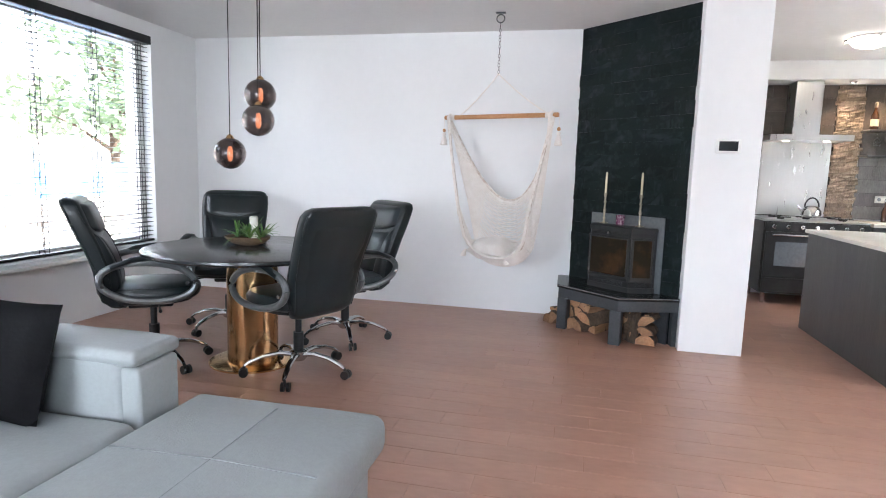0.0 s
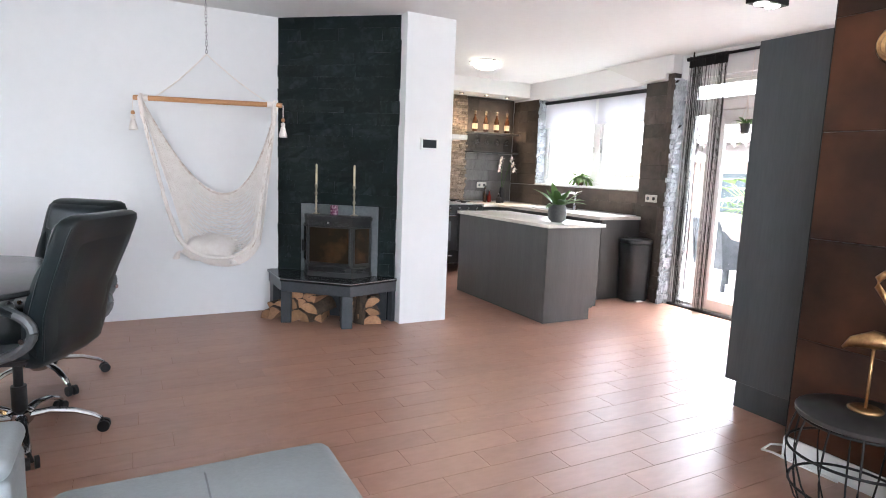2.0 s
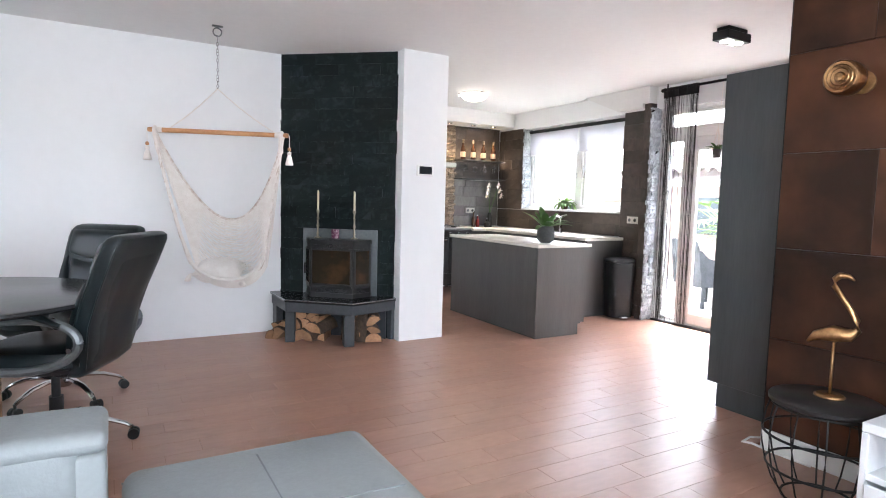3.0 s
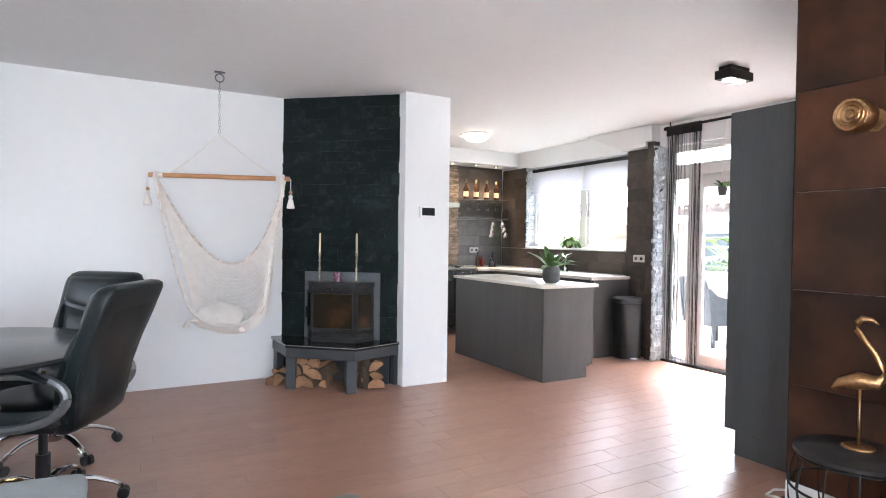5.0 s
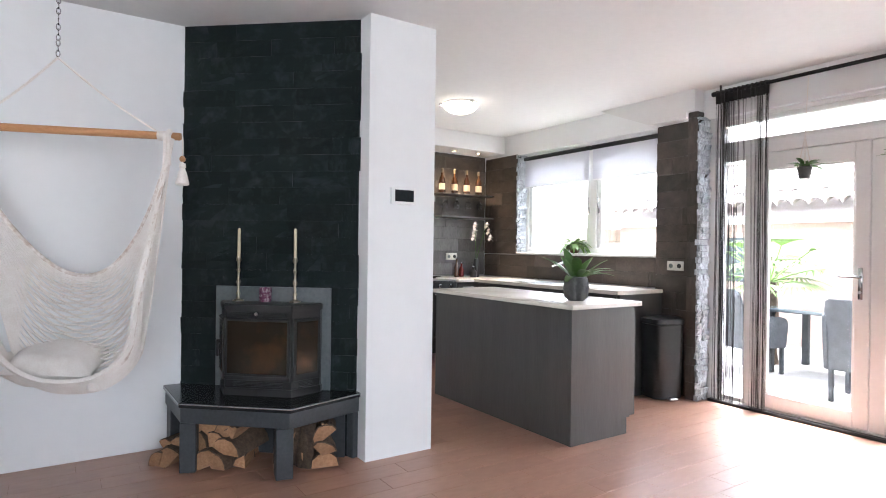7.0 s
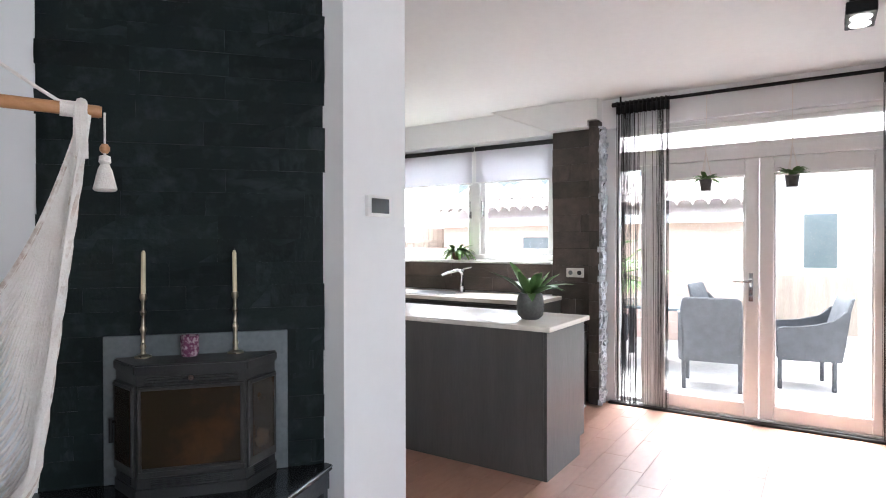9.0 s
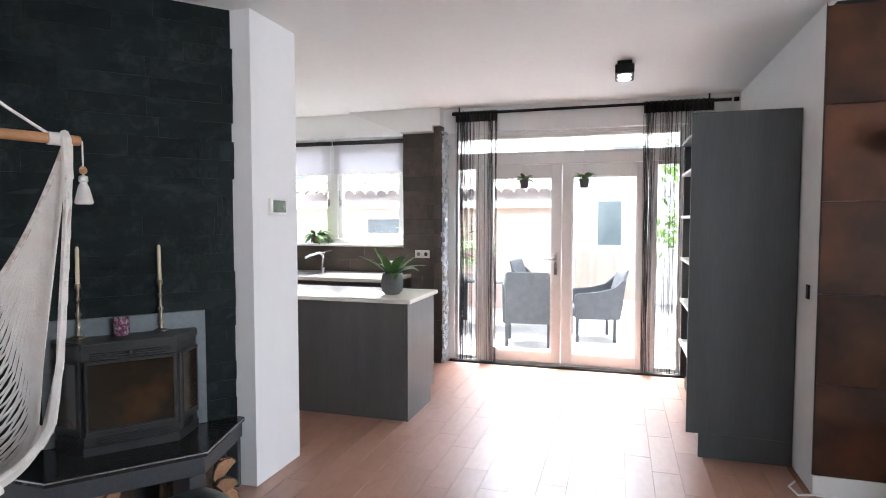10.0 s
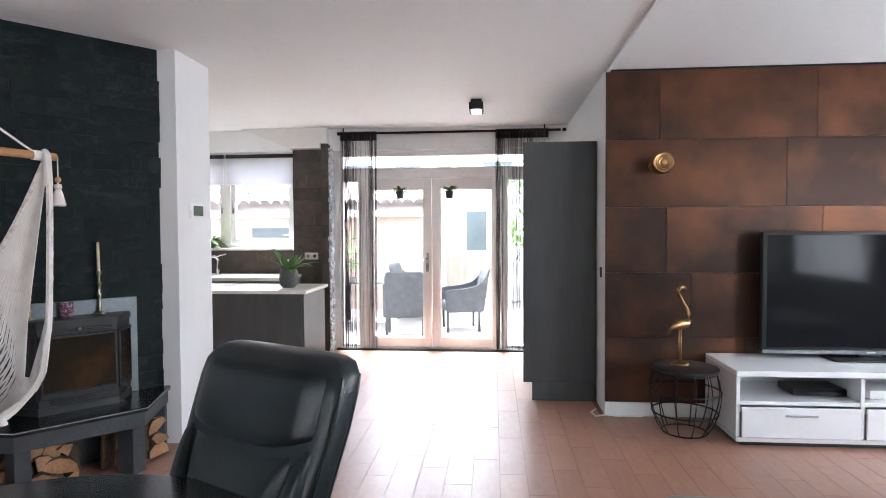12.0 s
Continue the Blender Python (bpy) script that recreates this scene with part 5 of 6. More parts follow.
for z in (0.42, 0.78, 1.14, 1.5, 1.86):
    part("shelf", box(bmesh.new(), (2.024, 2.662, z - 0.012), (3.6, 2.875, z + 0.012), 0.002), WHITE, tc, "white shelf board")
for x in (2.55, 3.07, 3.59):
    part("divider", box(bmesh.new(), (x - 0.009, 2.662, 0.1), (x + 0.009, 2.86, 2.103), 0.001), GREYWOOD, tc)
for x, z, r in ((2.09, 0.792, 0.035), (2.2, 0.792, 0.03), (2.1, 1.512, 0.04), (2.1, 0.432, 0.04)):
    k = thing("spice_jar", pose(x, 2.82, z), "small dark jar with white lid on the shelf", "jar", "jars on the cupboard shelf")
    part("jar", turned(bmesh.new(), [(r, 0), (r, 0.09), (r * 0.8, 0.1)], 14), BLACKPL, k, smooth=True)
    part("lid", turned(bmesh.new(), [(r * 0.85, 0.1), (r * 0.85, 0.12)], 14), WHITE, k, smooth=True)

# ---- fittings ----
sp = thing("ceiling_spotlight", pose(2.60, 3.37, H, 0, 0, 90), "black square ceiling spotlight with two lamps", "spotlight")
part("base", box(bmesh.new(), (-0.05, -0.11, -0.03), (0.05, 0.11, 0), 0.003), BLACKMETAL, sp)
part("housing", box(bmesh.new(), (-0.065, -0.135, -0.095), (0.065, 0.135, -0.032), 0.004), BLACKMETAL, sp)
for y in (-0.055, 0.055):
    part("lamp", turned(bmesh.new(), [(0.048, -0.0955), (0.046, -0.1), (0.03, -0.098)], 20, Matrix.Translation((0, y, 0))), mat("spot_lens_glow", (1, 0.95, 0.85), (1, 0.95, 0.85), 0.2, emit=(1, 0.9, 0.8, 0.9)), sp, "lit round lens", smooth=True)
th = thing("room_thermostat", pose(1.075, 5.29, 1.555), "black glass wall thermostat with white housing", "thermostat")
part("housing", box(bmesh.new(), (-0.085, -0.024, -0.05), (0.085, 0, 0.05), 0.006, 2), WHITE, th, smooth=True)
part("display", box(bmesh.new(), (-0.064, -0.027, -0.033), (0.064, -0.0242, 0.036), 0.001), mat("grey_display_glass", (0.03, 0.033, 0.036), (0.022, 0.025, 0.028), 0.16), th, "dark grey glossy display")
sc = thing("wall_switch", pose(1.80, 2.375, 1.08), "small dark switch on the white wall", "switch")
part("rocker", box(bmesh.new(), (-0.02, 0, -0.04), (0.02, 0.012, 0.04), 0.003), BLACKPL, sc)

# ---- television wall ----
setting(bx("baseboard", (XC - 0.012, YE, 0), (XC + 0.011, YC, 0.105), WHITE, None, 0.003), "white baseboard under the copper tiles", "baseboard")
tv = thing("television", pose(1.47, 0.585, 0.494), "large black flat screen television", "television")
part("casing", box(bmesh.new(), (0.0, -0.73, 0.03), (0.05, 0.73, 0.896), 0.008, 2), BLACKPL, tv, smooth=True)
part("screen", box(bmesh.new(), (-0.003, -0.70, 0.075), (-0.0005, 0.70, 0.872), 0.001), SCREEN, tv, "glossy black screen")
part("bezel_strip", box(bmesh.new(), (-0.006, -0.725, 0.032), (-0.0005, 0.725, 0.06), 0.002), GREYPLASTIC, tv)
part("logo", box(bmesh.new(), (-0.0085, -0.03, 0.042), (-0.0065, 0.03, 0.05), 0), STEEL, tv)
part("stand", box(bmesh.new(), (-0.12, -0.3, 0.0), (0.07, 0.3, 0.014), 0.006, 2), BLACKPL, tv, smooth=True)
part("stand_neck", box(bmesh.new(), (0.0, -0.08, 0.014), (0.04, 0.08, 0.05), 0.004), BLACKPL, tv)
GLOSSW = mat("white_high_gloss", (0.80, 0.81, 0.82), (0.77, 0.78, 0.79), 0.12, s1=2, s2=30)
tb = thing("tv_bench", pose(1.06, 0, 0), "white high-gloss television bench with open shelf", "tv bench")
part("top", box(bmesh.new(), (0, -0.75, 0.455), (0.56, 1.65, 0.493), 0.004), GLOSSW, tb)
part("bottom", box(bmesh.new(), (0.0, -0.75, 0.03), (0.56, 1.65, 0.06), 0.003), GLOSSW, tb)
part("back", box(bmesh.new(), (0.54, -0.75, 0.062), (0.555, 1.65, 0.453), 0.001), GLOSSW, tb)
part("middle_shelf", box(bmesh.new(), (0.01, -0.74, 0.27), (0.538, 1.64, 0.295), 0.002), GLOSSW, tb)
part("foot_rail", box(bmesh.new(), (0.03, -0.70, 0.0), (0.54, 1.61, 0.029), 0), BLACKPL, tb)
for y in (-0.75, 0.03, 0.86, 1.625):
    part("upright", box(bmesh.new(), (0.005, y, 0.062), (0.538, y + 0.025, 0.453), 0.002), GLOSSW, tb)
for y0, y1 in ((-0.72, 0.03), (0.06, 0.855), (0.89, 1.62)):
    d = part("drawer_front", box(bmesh.new(), (-0.016, y0, 0.065), (-0.001, y1, 0.262), 0.003), GLOSSW, tb)
    part("handle", box(bmesh.new(), (-0.028, (y0 + y1) / 2 - 0.1, 0.205), (-0.017, (y0 + y1) / 2 + 0.1, 0.217), 0.003), STEEL, d)
mp = thing("media_player", pose(1.2, 1.06, 0.296), "black media player on the bench shelf", "media player")
part("case", box(bmesh.new(), (0, -0.17, 0.005), (0.22, 0.17, 0.05), 0.004), BLACKPL, mp)
part("front_panel", box(bmesh.new(), (-0.003, -0.16, 0.012), (-0.0005, 0.16, 0.044), 0.001), SCREEN, mp)
br = thing("game_console", pose(1.15, 0.62, 0.296), "white flat console lying on the bench shelf", "console")
part("case", box(bmesh.new(), (0, -0.16, 0), (0.24, 0.16, 0.06), 0.008, 2), WHITE, br, smooth=True)

wt2 = thing("wire_side_table", pose(1.30, 1.90, 0), "black wire basket side table with round dark top", "side table")
part("tabletop", turned(bmesh.new(), [(0.215, 0.44), (0.22, 0.445), (0.22, 0.46), (0.215, 0.464)], 40), mat("black_stained_wood", (0.015, 0.014, 0.014), (0.03, 0.027, 0.026), 0.35), wt2, smooth=True)
for z, r in ((0.012, 0.145), (0.012, 0.145), (0.15, 0.215), (0.30, 0.235), (0.43, 0.205)):
    part("ring", sweep(bmesh.new(), [(r * math.cos(a), r * math.sin(a), z) for a in [2 * math.pi * k / 36 for k in range(37)]], 0.0055, 6), BLACKMETAL, wt2, smooth=True)
for k in range(12):
    a = 2 * math.pi * k / 12
    part("wire", sweep(bmesh.new(), [(r * math.cos(a), r * math.sin(a), z) for r, z in ((0.145, 0.01), (0.185, 0.07), (0.215, 0.15), (0.232, 0.23), (0.235, 0.30), (0.222, 0.38), (0.205, 0.44))], 0.004, 6), BLACKMETAL, wt2, smooth=True)
bm = bmesh.new()
P = [(-0.10, 0.0, 0.235), (-0.07, 0, 0.265), (0.0, 0, 0.285), (0.055, 0, 0.285), (0.082, 0, 0.31), (0.078, 0, 0.35), (0.05, 0, 0.40), (0.015, 0, 0.45), (-0.015, 0, 0.495), (-0.015, 0, 0.525), (0.005, 0, 0.545), (0.035, 0, 0.542), (0.058, 0, 0.525)]
sweep(bm, P, [0.006, 0.022, 0.038, 0.03, 0.016, 0.013, 0.0115, 0.011, 0.0115, 0.014, 0.015, 0.011, 0.004], 12)
rod(bm, (0.0, 0.012, 0.01), (0.0, 0.012, 0.25), 0.0055)
rod(bm, (0.0, -0.012, 0.01), (0.0, -0.012, 0.25), 0.0055)
turned(bm, [(0.06, 0), (0.062, 0.006), (0.05, 0.014)], 24)
me = bpy.data.meshes.new("flamingo_figure")
bm.to_mesh(me)
bm.free()
me.materials.append(GOLD)
me.shade_smooth()
fl = tagged(new("flamingo_figure", me), "polished gold flamingo figure on a small base", "figurine")
fl.matrix_world = pose(1.36, 1.915, 0.464, 0, 0, -68)
dc = thing("wall_lamp", pose(XC - 0.004, 2.013, 1.885, 0, -90, 0), "round hammered gold wall lamp on copper tiles", "wall lamp")
part("stem", turned(bmesh.new(), [(0.05, 0), (0.052, 0.012), (0.02, 0.02), (0.018, 0.125)], 24), GOLD, dc, smooth=True)
part("drum", turned(bmesh.new(), [(0.02, 0.122), (0.066, 0.126), (0.076, 0.138), (0.079, 0.17), (0.076, 0.21), (0.068, 0.222), (0.056, 0.219), (0.052, 0.224), (0.040, 0.219), (0.036, 0.224), (0.022, 0.22), (0.018, 0.23), (0.006, 0.232)], 32), GOLD, dc, smooth=True)

cab = thing("white_cable", pose(0, 0, 0), "loose white cable lying at the wall corner", "cable")
part("cable", sweep(bmesh.new(), [(1.78, 2.42, 0.006), (1.70, 2.47, 0.006), (1.60, 2.45, 0.006), (1.57, 2.38, 0.03), (1.60, 2.30, 0.012), (1.62, 2.1, 0.006)], 0.006, 6), WHITE, cab, smooth=True)

# ---- garden ----
# brick and roof colours are paled to carry the overexposed haze outside
BRICK = mat("pale_red_brick", (0.45, 0.34, 0.29), (0.38, 0.28, 0.235), 0.85, s1=3, s2=40, bump=0.4)
ROOF = mat("washed_out_roof_tile", (0.44, 0.39, 0.36), (0.36, 0.315, 0.29), 0.8, s1=4, s2=40, bump=0.4)
RENDER = mat("pale_rendered_wall", (0.74, 0.71, 0.67), (0.68, 0.65, 0.61), 0.85, s1=1, s2=20, bump=0.2)
FENCE = mat("weathered_fence_wood", (0.42, 0.36, 0.30), (0.32, 0.27, 0.22), 0.85, s1=3, s2=40, bump=0.3, per=0.15, stretch=(4, 4, 0.4))
DARKGLASS = mat("dark_window_glass", (0.10, 0.12, 0.13), (0.07, 0.085, 0.09), 0.08)
WICKER = mat("grey_wicker", (0.062, 0.066, 0.072), (0.034, 0.037, 0.04), 0.7, s1=12, s2=120, bump=0.8, bs=160)

shed = thing("garden_shed", pose(8.4, 4.5, -0.12), "brick garden shed with a tiled roof", "shed")
part("wall", box(bmesh.new(), (0, 0, 0), (3, 5.2, 1.86), 0), BRICK, shed)
part("fascia_board", box(bmesh.new(), (-0.22, -0.15, 1.80), (-0.18, 5.35, 1.93), 0.003), WHITE, shed)
part("roof_slab", prism(bmesh.new(), [(-0.25, -0.2), (1.5, -0.2), (1.5, 5.4), (-0.25, 5.4)], 0, 0.06), ROOF, shed).matrix_basis = pose(0.05, 0, 1.95, 0, -24, 0)
tile = turned(bmesh.new(), [(0.11, 0), (0.1, 0.42)], 10)
bmesh.ops.delete(tile, geom=[v for v in tile.verts if v.co.y < -0.02], context="VERTS")
first = part("roof_tile", tile, ROOF, shed)
base = pose(-0.24, -0.1, 2.03, 0, -24, 0)
k = 0
for row in range(3):
    for col in range(25):
        ob = first if k == 0 else new("roof_tile", first.data)
        ob.parent = shed
        ob.matrix_basis = base @ pose(row * 0.4, col * 0.215, 0.02 + 0.015 * row, 90, 0, 90)
        k += 1
for z in range(9):
    part("brick_course", box(bmesh.new(), (-0.006, 0.004, 0.1 + z * 0.2), (-0.0005, 5.19, 0.28 + z * 0.2), 0.002), BRICK, shed)
part("window", box(bmesh.new(), (-0.03, 2.6, 0.9), (0.0, 3.5, 1.6), 0.004), DARKGLASS, shed)

gh = thing("garden_house", pose(9.6, 0.8, -0.12), "pale rendered garden house with a window", "garden house")
part("wall", box(bmesh.new(), (0, 0, 0), (4, 3.6, 2.7), 0), RENDER, gh)
part("roof", box(bmesh.new(), (-0.25, -0.2, 2.7), (4.2, 3.8, 2.82), 0.01), ROOF, gh)
w = part("window", box(bmesh.new(), (-0.04, 2.5, 1.05), (-0.002, 3.05, 2.0), 0.006), WHITE, gh)
part("pane", box(bmesh.new(), (-0.046, 2.56, 1.11), (-0.041, 2.99, 1.94), 0), mat("pale_window_glass", (0.12, 0.155, 0.16), (0.09, 0.12, 0.125), 0.1), w)
part("door", box(bmesh.new(), (-0.035, 1.2, 0.02), (-0.002, 2.05, 2.05), 0.005), WHITE, gh)
part("wood_panel", box(bmesh.new(), (-0.03, 2.3, 0.1), (-0.002, 3.4, 0.98), 0.004), FENCE, gh)

for hx, hy, wid, n in ((26, -9, 14, 5), (27, 6, 16, 6)):
    hs = thing("terraced_house", pose(hx, hy, -0.12), "pale two-storey terraced house with tiled roof", "house", "houses behind the garden")
    part("wall", box(bmesh.new(), (0, 0, 0), (8, wid, 5.6), 0), RENDER, hs)
    rf = prism(bmesh.new(), [(-0.4, 5.6), (4, 8.6), (8.4, 5.6)], 0, wid)
    part("roof", rf, ROOF, hs).matrix_basis = Matrix(((1, 0, 0, 0), (0, 0, 1, 0), (0, 1, 0, 0), (0, 0, 0, 1)))
    for fl_ in range(2):
        for i in range(n):
            y0 = 0.8 + i * (wid - 1) / n
            wd = part("window", box(bmesh.new(), (-0.08, y0, 1.0 + 2.7 * fl_), (-0.002, y0 + 1.6, 2.3 + 2.7 * fl_), 0.02), WHITE, hs)
            part("pane", box(bmesh.new(), (-0.1, y0 + 0.1, 1.1 + 2.7 * fl_), (-0.081, y0 + 1.5, 2.2 + 2.7 * fl_), 0), DARKGLASS, wd)


def fence(x0, y0, x1, y1, h, label):
    f = thing("garden_fence", pose(0, 0, -0.12), label, "fence")
    n = int(math.hypot(x1 - x0, y1 - y0) / 0.16)
    ang = math.degrees(math.atan2(y1 - y0, x1 - x0))
    d = part("board", box(bmesh.new(), (0, -0.01, 0.05), (0.15, 0.01, h), 0.003), FENCE, f)
    d.matrix_basis = pose(x0, y0, 0, 0, 0, ang)
    for k in range(1, n):
        o = new("board", d.data)
        o.parent = f
        o.matrix_basis = pose(x0 + (x1 - x0) * k / n, y0 + (y1 - y0) * k / n, 0, 0, 0, ang)
    for z in (0.4, h - 0.3):
        part("rail", box(bmesh.new(), (0, 0.012, z), (math.hypot(x1 - x0, y1 - y0), 0.05, z + 0.07), 0.003), FENCE, f).matrix_basis = pose(x0, y0, 0, 0, 0, ang)


fence(4.4, 1.5, 9.5, 1.1, 1.75, "weathered grey wooden garden fence")
fence(12.2, 9.9, 4.5, 10.2, 1.8, "weathered grey wooden garden fence")


def tree(name, x, y, h, r, n, seed, label, trunk=0.12, low=0.35, leaf=0.16, material=None):
    q = random.Random(seed)
    t = thing(name, pose(x, y, -0.12), label, "tree")
    bm = bmesh.new()
    sweep(bm, [(0, 0, 0), (0.04, 0.02, h * 0.3), (-0.03, 0.05, h * 0.6), (0, 0, h * 0.85)], [trunk, trunk * 0.75, trunk * 0.5, trunk * 0.2], 8)
    cl = []
    for k in range(9):
        a, z = q.uniform(0, 6.28), h * q.uniform(low, 0.75)
        e = Vector((math.cos(a) * r * q.uniform(0.5, 0.9), math.sin(a) * r * q.uniform(0.5, 0.9), z + h * q.uniform(0.08, 0.2)))
        sweep(bm, [(0, 0, z * 0.8), e * 0.5 + Vector((0, 0, z * 0.45)), e], [trunk * 0.35, trunk * 0.2, trunk * 0.06], 5)
        cl += [e, e * 0.7 + Vector((0, 0, z * 0.3))]
    part("trunk", bm, BARK, t, smooth=True)
    verts, faces = [], []
    for k in range(n):
        c = q.choice(cl)
        p = c + Vector((q.gauss(0, 1), q.gauss(0, 1), q.gauss(0, 0.8))) * r * 0.22
        u = Vector((q.gauss(0, 1), q.gauss(0, 1), q.gauss(0, 1))).normalized()
        v = u.orthogonal().normalized()
        s = leaf * q.uniform(0.6, 1.2)
        i = len(verts)
        verts += [p - u * s, p + v * s * 0.45, p + u * s, p - v * s * 0.45]
        faces.append((i, i + 1, i + 2, i + 3))
    me = bpy.data.meshes.new("crown")
    me.from_pydata([tuple(v) for v in verts], [], faces)
    me.materials.append(material or PALELEAF)
    o = new("crown", me)
    o.parent = t
    o["kind"] = "stuff"


tree("garden_tree", 7.8, 1.9, 2.9, 0.9, 1300, 2, "green leafy garden shrub tree behind the fence", 0.07, 0.3, 0.09)
palm = thing("garden_palm", pose(6.7, 6.0, -0.12), "green fan palm in the garden", "palm")
part("trunk", sweep(bmesh.new(), [(0, 0, 0), (0.02, 0, 0.5), (0, 0.02, 1.0)], [0.12, 0.1, 0.09], 10), BARK, palm)
q = random.Random(7)
for k in range(26):
    a, e = q.uniform(0, 6.28), q.uniform(-0.1, 1.3)
    c = Vector((math.cos(a), math.sin(a), e)).normalized() * 0.55 + Vector((0, 0, 1.02))
    bm = sweep(bmesh.new(), [(0, 0, 1.0), c * 0.5 + Vector((0, 0, 0.52)), c], 0.008, 4)
    for j in range(13):
        b = a + (j - 6) * 0.2
        blade(bm, c, (math.cos(b), math.sin(b), e * 0.5), 0.42, 0.035, 0.35, 4)
    part("frond", bm, PALELEAF, palm)


def wicker_chair(m):
    c = thing("wicker_garden_chair", m, "grey wicker garden armchair on the patio", "garden chair", "garden chairs round the table")
    part("seat", box(bmesh.new(), (-0.28, -0.27, 0.30), (0.28, 0.27, 0.44), 0.03, 3), WICKER, c, smooth=True)
    part("backrest", loft(bmesh.new(), [(0, -0.27, 0.3, 0.28, 0.035), (0, -0.30, 0.6, 0.29, 0.035), (0, -0.37, 0.86, 0.285, 0.03), (0, -0.395, 0.935, 0.27, 0.025), (0, -0.40, 0.955, 0.24, 0.012)], 24, 4), WICKER, c, smooth=True)
    for s in (-1, 1):
        side = prism(bmesh.new(), [(-0.30, 0.30), (0.26, 0.30), (0.29, 0.56), (0.27, 0.62), (0.20, 0.645), (-0.05, 0.655), (-0.22, 0.70), (-0.33, 0.82), (-0.37, 0.80)], -0.024, 0.024)
        bmesh.ops.bevel(side, geom=list(side.edges), offset=0.01, segments=2, affect="EDGES")
        part("armrest", side, WICKER, c, smooth=True).matrix_basis = Matrix(((0, 0, 1, 0.285 * s), (1, 0, 0, 0), (0, 1, 0, 0), (0, 0, 0, 1)))
        for y in (-0.24, 0.24):
            part("leg", box(bmesh.new(), (0.26 * s - 0.02, y - 0.02, 0), (0.26 * s + 0.02, y + 0.02, 0.31), 0.004), WICKER, c)
    return c


wc = wicker_chair(pose(5.6, 4.5, -0.12, 0, 0, -84))
for x, y, rz in ((6.15, 3.72, 12), (6.0, 5.9, -105), (7.4, 4.6, 170)):
    copy_thing(wc, pose(x, y, -0.12, 0, 0, rz))
gt = thing("garden_table", pose(6.6, 5.0, -0.12), "dark grey wicker garden table", "garden table")
part("tabletop", box(bmesh.new(), (-0.5, -0.8, 0.70), (0.5, 0.8, 0.74), 0.01), DARKGLASS, gt)
for x in (-0.42, 0.42):
    for y in (-0.72, 0.72):
        part("leg", box(bmesh.new(), (x - 0.035, y - 0.035, 0), (x + 0.035, y + 0.035, 0.70), 0.005), WICKER, gt)

# ---- street side ----
STREETLEAF = mat("dull_green_leaf", (0.10, 0.14, 0.07), (0.13, 0.17, 0.09), 0.6, s1=2, s2=20)
for k, (x, y, h, r) in enumerate(((-14, 2.5, 6.5, 2.4), (-16, 9, 7.5, 2.8), (-13, 15, 6, 2.2))):
    tree("street_tree", x, y, h, r, 2300, 20 + k, "green leafy street tree", 0.2, 0.3, 0.17, STREETLEAF)
CARW = mat("white_car_paint", (0.78, 0.78, 0.79), (0.74, 0.74, 0.75), 0.2, coat=1.0)
CARB = mat("blue_car_paint", (0.08, 0.20, 0.42), (0.06, 0.16, 0.36), 0.2, coat=1.0)
for x, y, paint, nm in ((-9.5, 5.2, CARW, "white"), (-9.6, 10.6, CARB, "blue")):
    car = thing("parked_car", pose(x, y, -0.12), nm + " parked hatchback car on the street", "car")
    sec = [(-2.0, 0.35), (-2.05, 0.6), (-1.9, 0.85), (-1.0, 0.95), (-0.35, 1.4), (0.9, 1.45), (1.75, 1.05), (2.0, 0.9), (2.02, 0.4)]
    bm = bmesh.new()
    rows = [[bm.verts.new((xx, a, z)) for a, z in sec] for xx in (-0.82, -0.8, 0.8, 0.82)]
    for p, q2 in zip(rows, rows[1:]):
        for i in range(len(sec)):
            bm.faces.new((p[i], p[(i + 1) % len(sec)], q2[(i + 1) % len(sec)], q2[i]))
    bm.faces.new(rows[0][::-1])
    bm.faces.new(rows[-1])
    part("body", bm, paint, car)
    for s in (-1, 1):
        part("side_window", prism(bmesh.new(), [(-0.75, 0.98), (-0.3, 1.34), (0.85, 1.38), (1.4, 1.05)], 0.821, 0.83), DARKGLASS, car).matrix_basis = Matrix(((0, 0, s, 0), (1, 0, 0, 0), (0, 1, 0, 0), (0, 0, 0, 1)))
        for yy in (-1.25, 1.3):
            wh = part("wheel", rod(bmesh.new(), (0.68 * s, yy, 0.31), (0.86 * s, yy, 0.31), 0.31, n=24), BLACKPL, car, smooth=True)
            part("rim", rod(bmesh.new(), (0.84 * s, yy, 0.31), (0.87 * s, yy, 0.31), 0.2, n=18), STEEL, wh)
fence(-6.6, 12, -6.6, -2, 0.95, "low pale wooden front garden fence")
sh = thing("street_house", pose(-34, -14, -0.12), "pale brick houses across the street", "house")
part("wall", box(bmesh.new(), (0, 0, 0), (6, 42, 5.6), 0), BRICK, sh)
part("roof", box(bmesh.new(), (-0.4, -0.4, 5.6), (6.4, 42.4, 6.4), 0.2), ROOF, sh)
for i in range(12):
    for z in (0.9, 3.6):
        wd = part("window", box(bmesh.new(), (6.002, 1 + i * 3.4, z), (6.08, 2.8 + i * 3.4, z + 1.4), 0.02), WHITE, sh)
        part("pane", box(bmesh.new(), (6.081, 1.12 + i * 3.4, z + 0.1), (6.1, 2.68 + i * 3.4, z + 1.3), 0), DARKGLASS, wd)

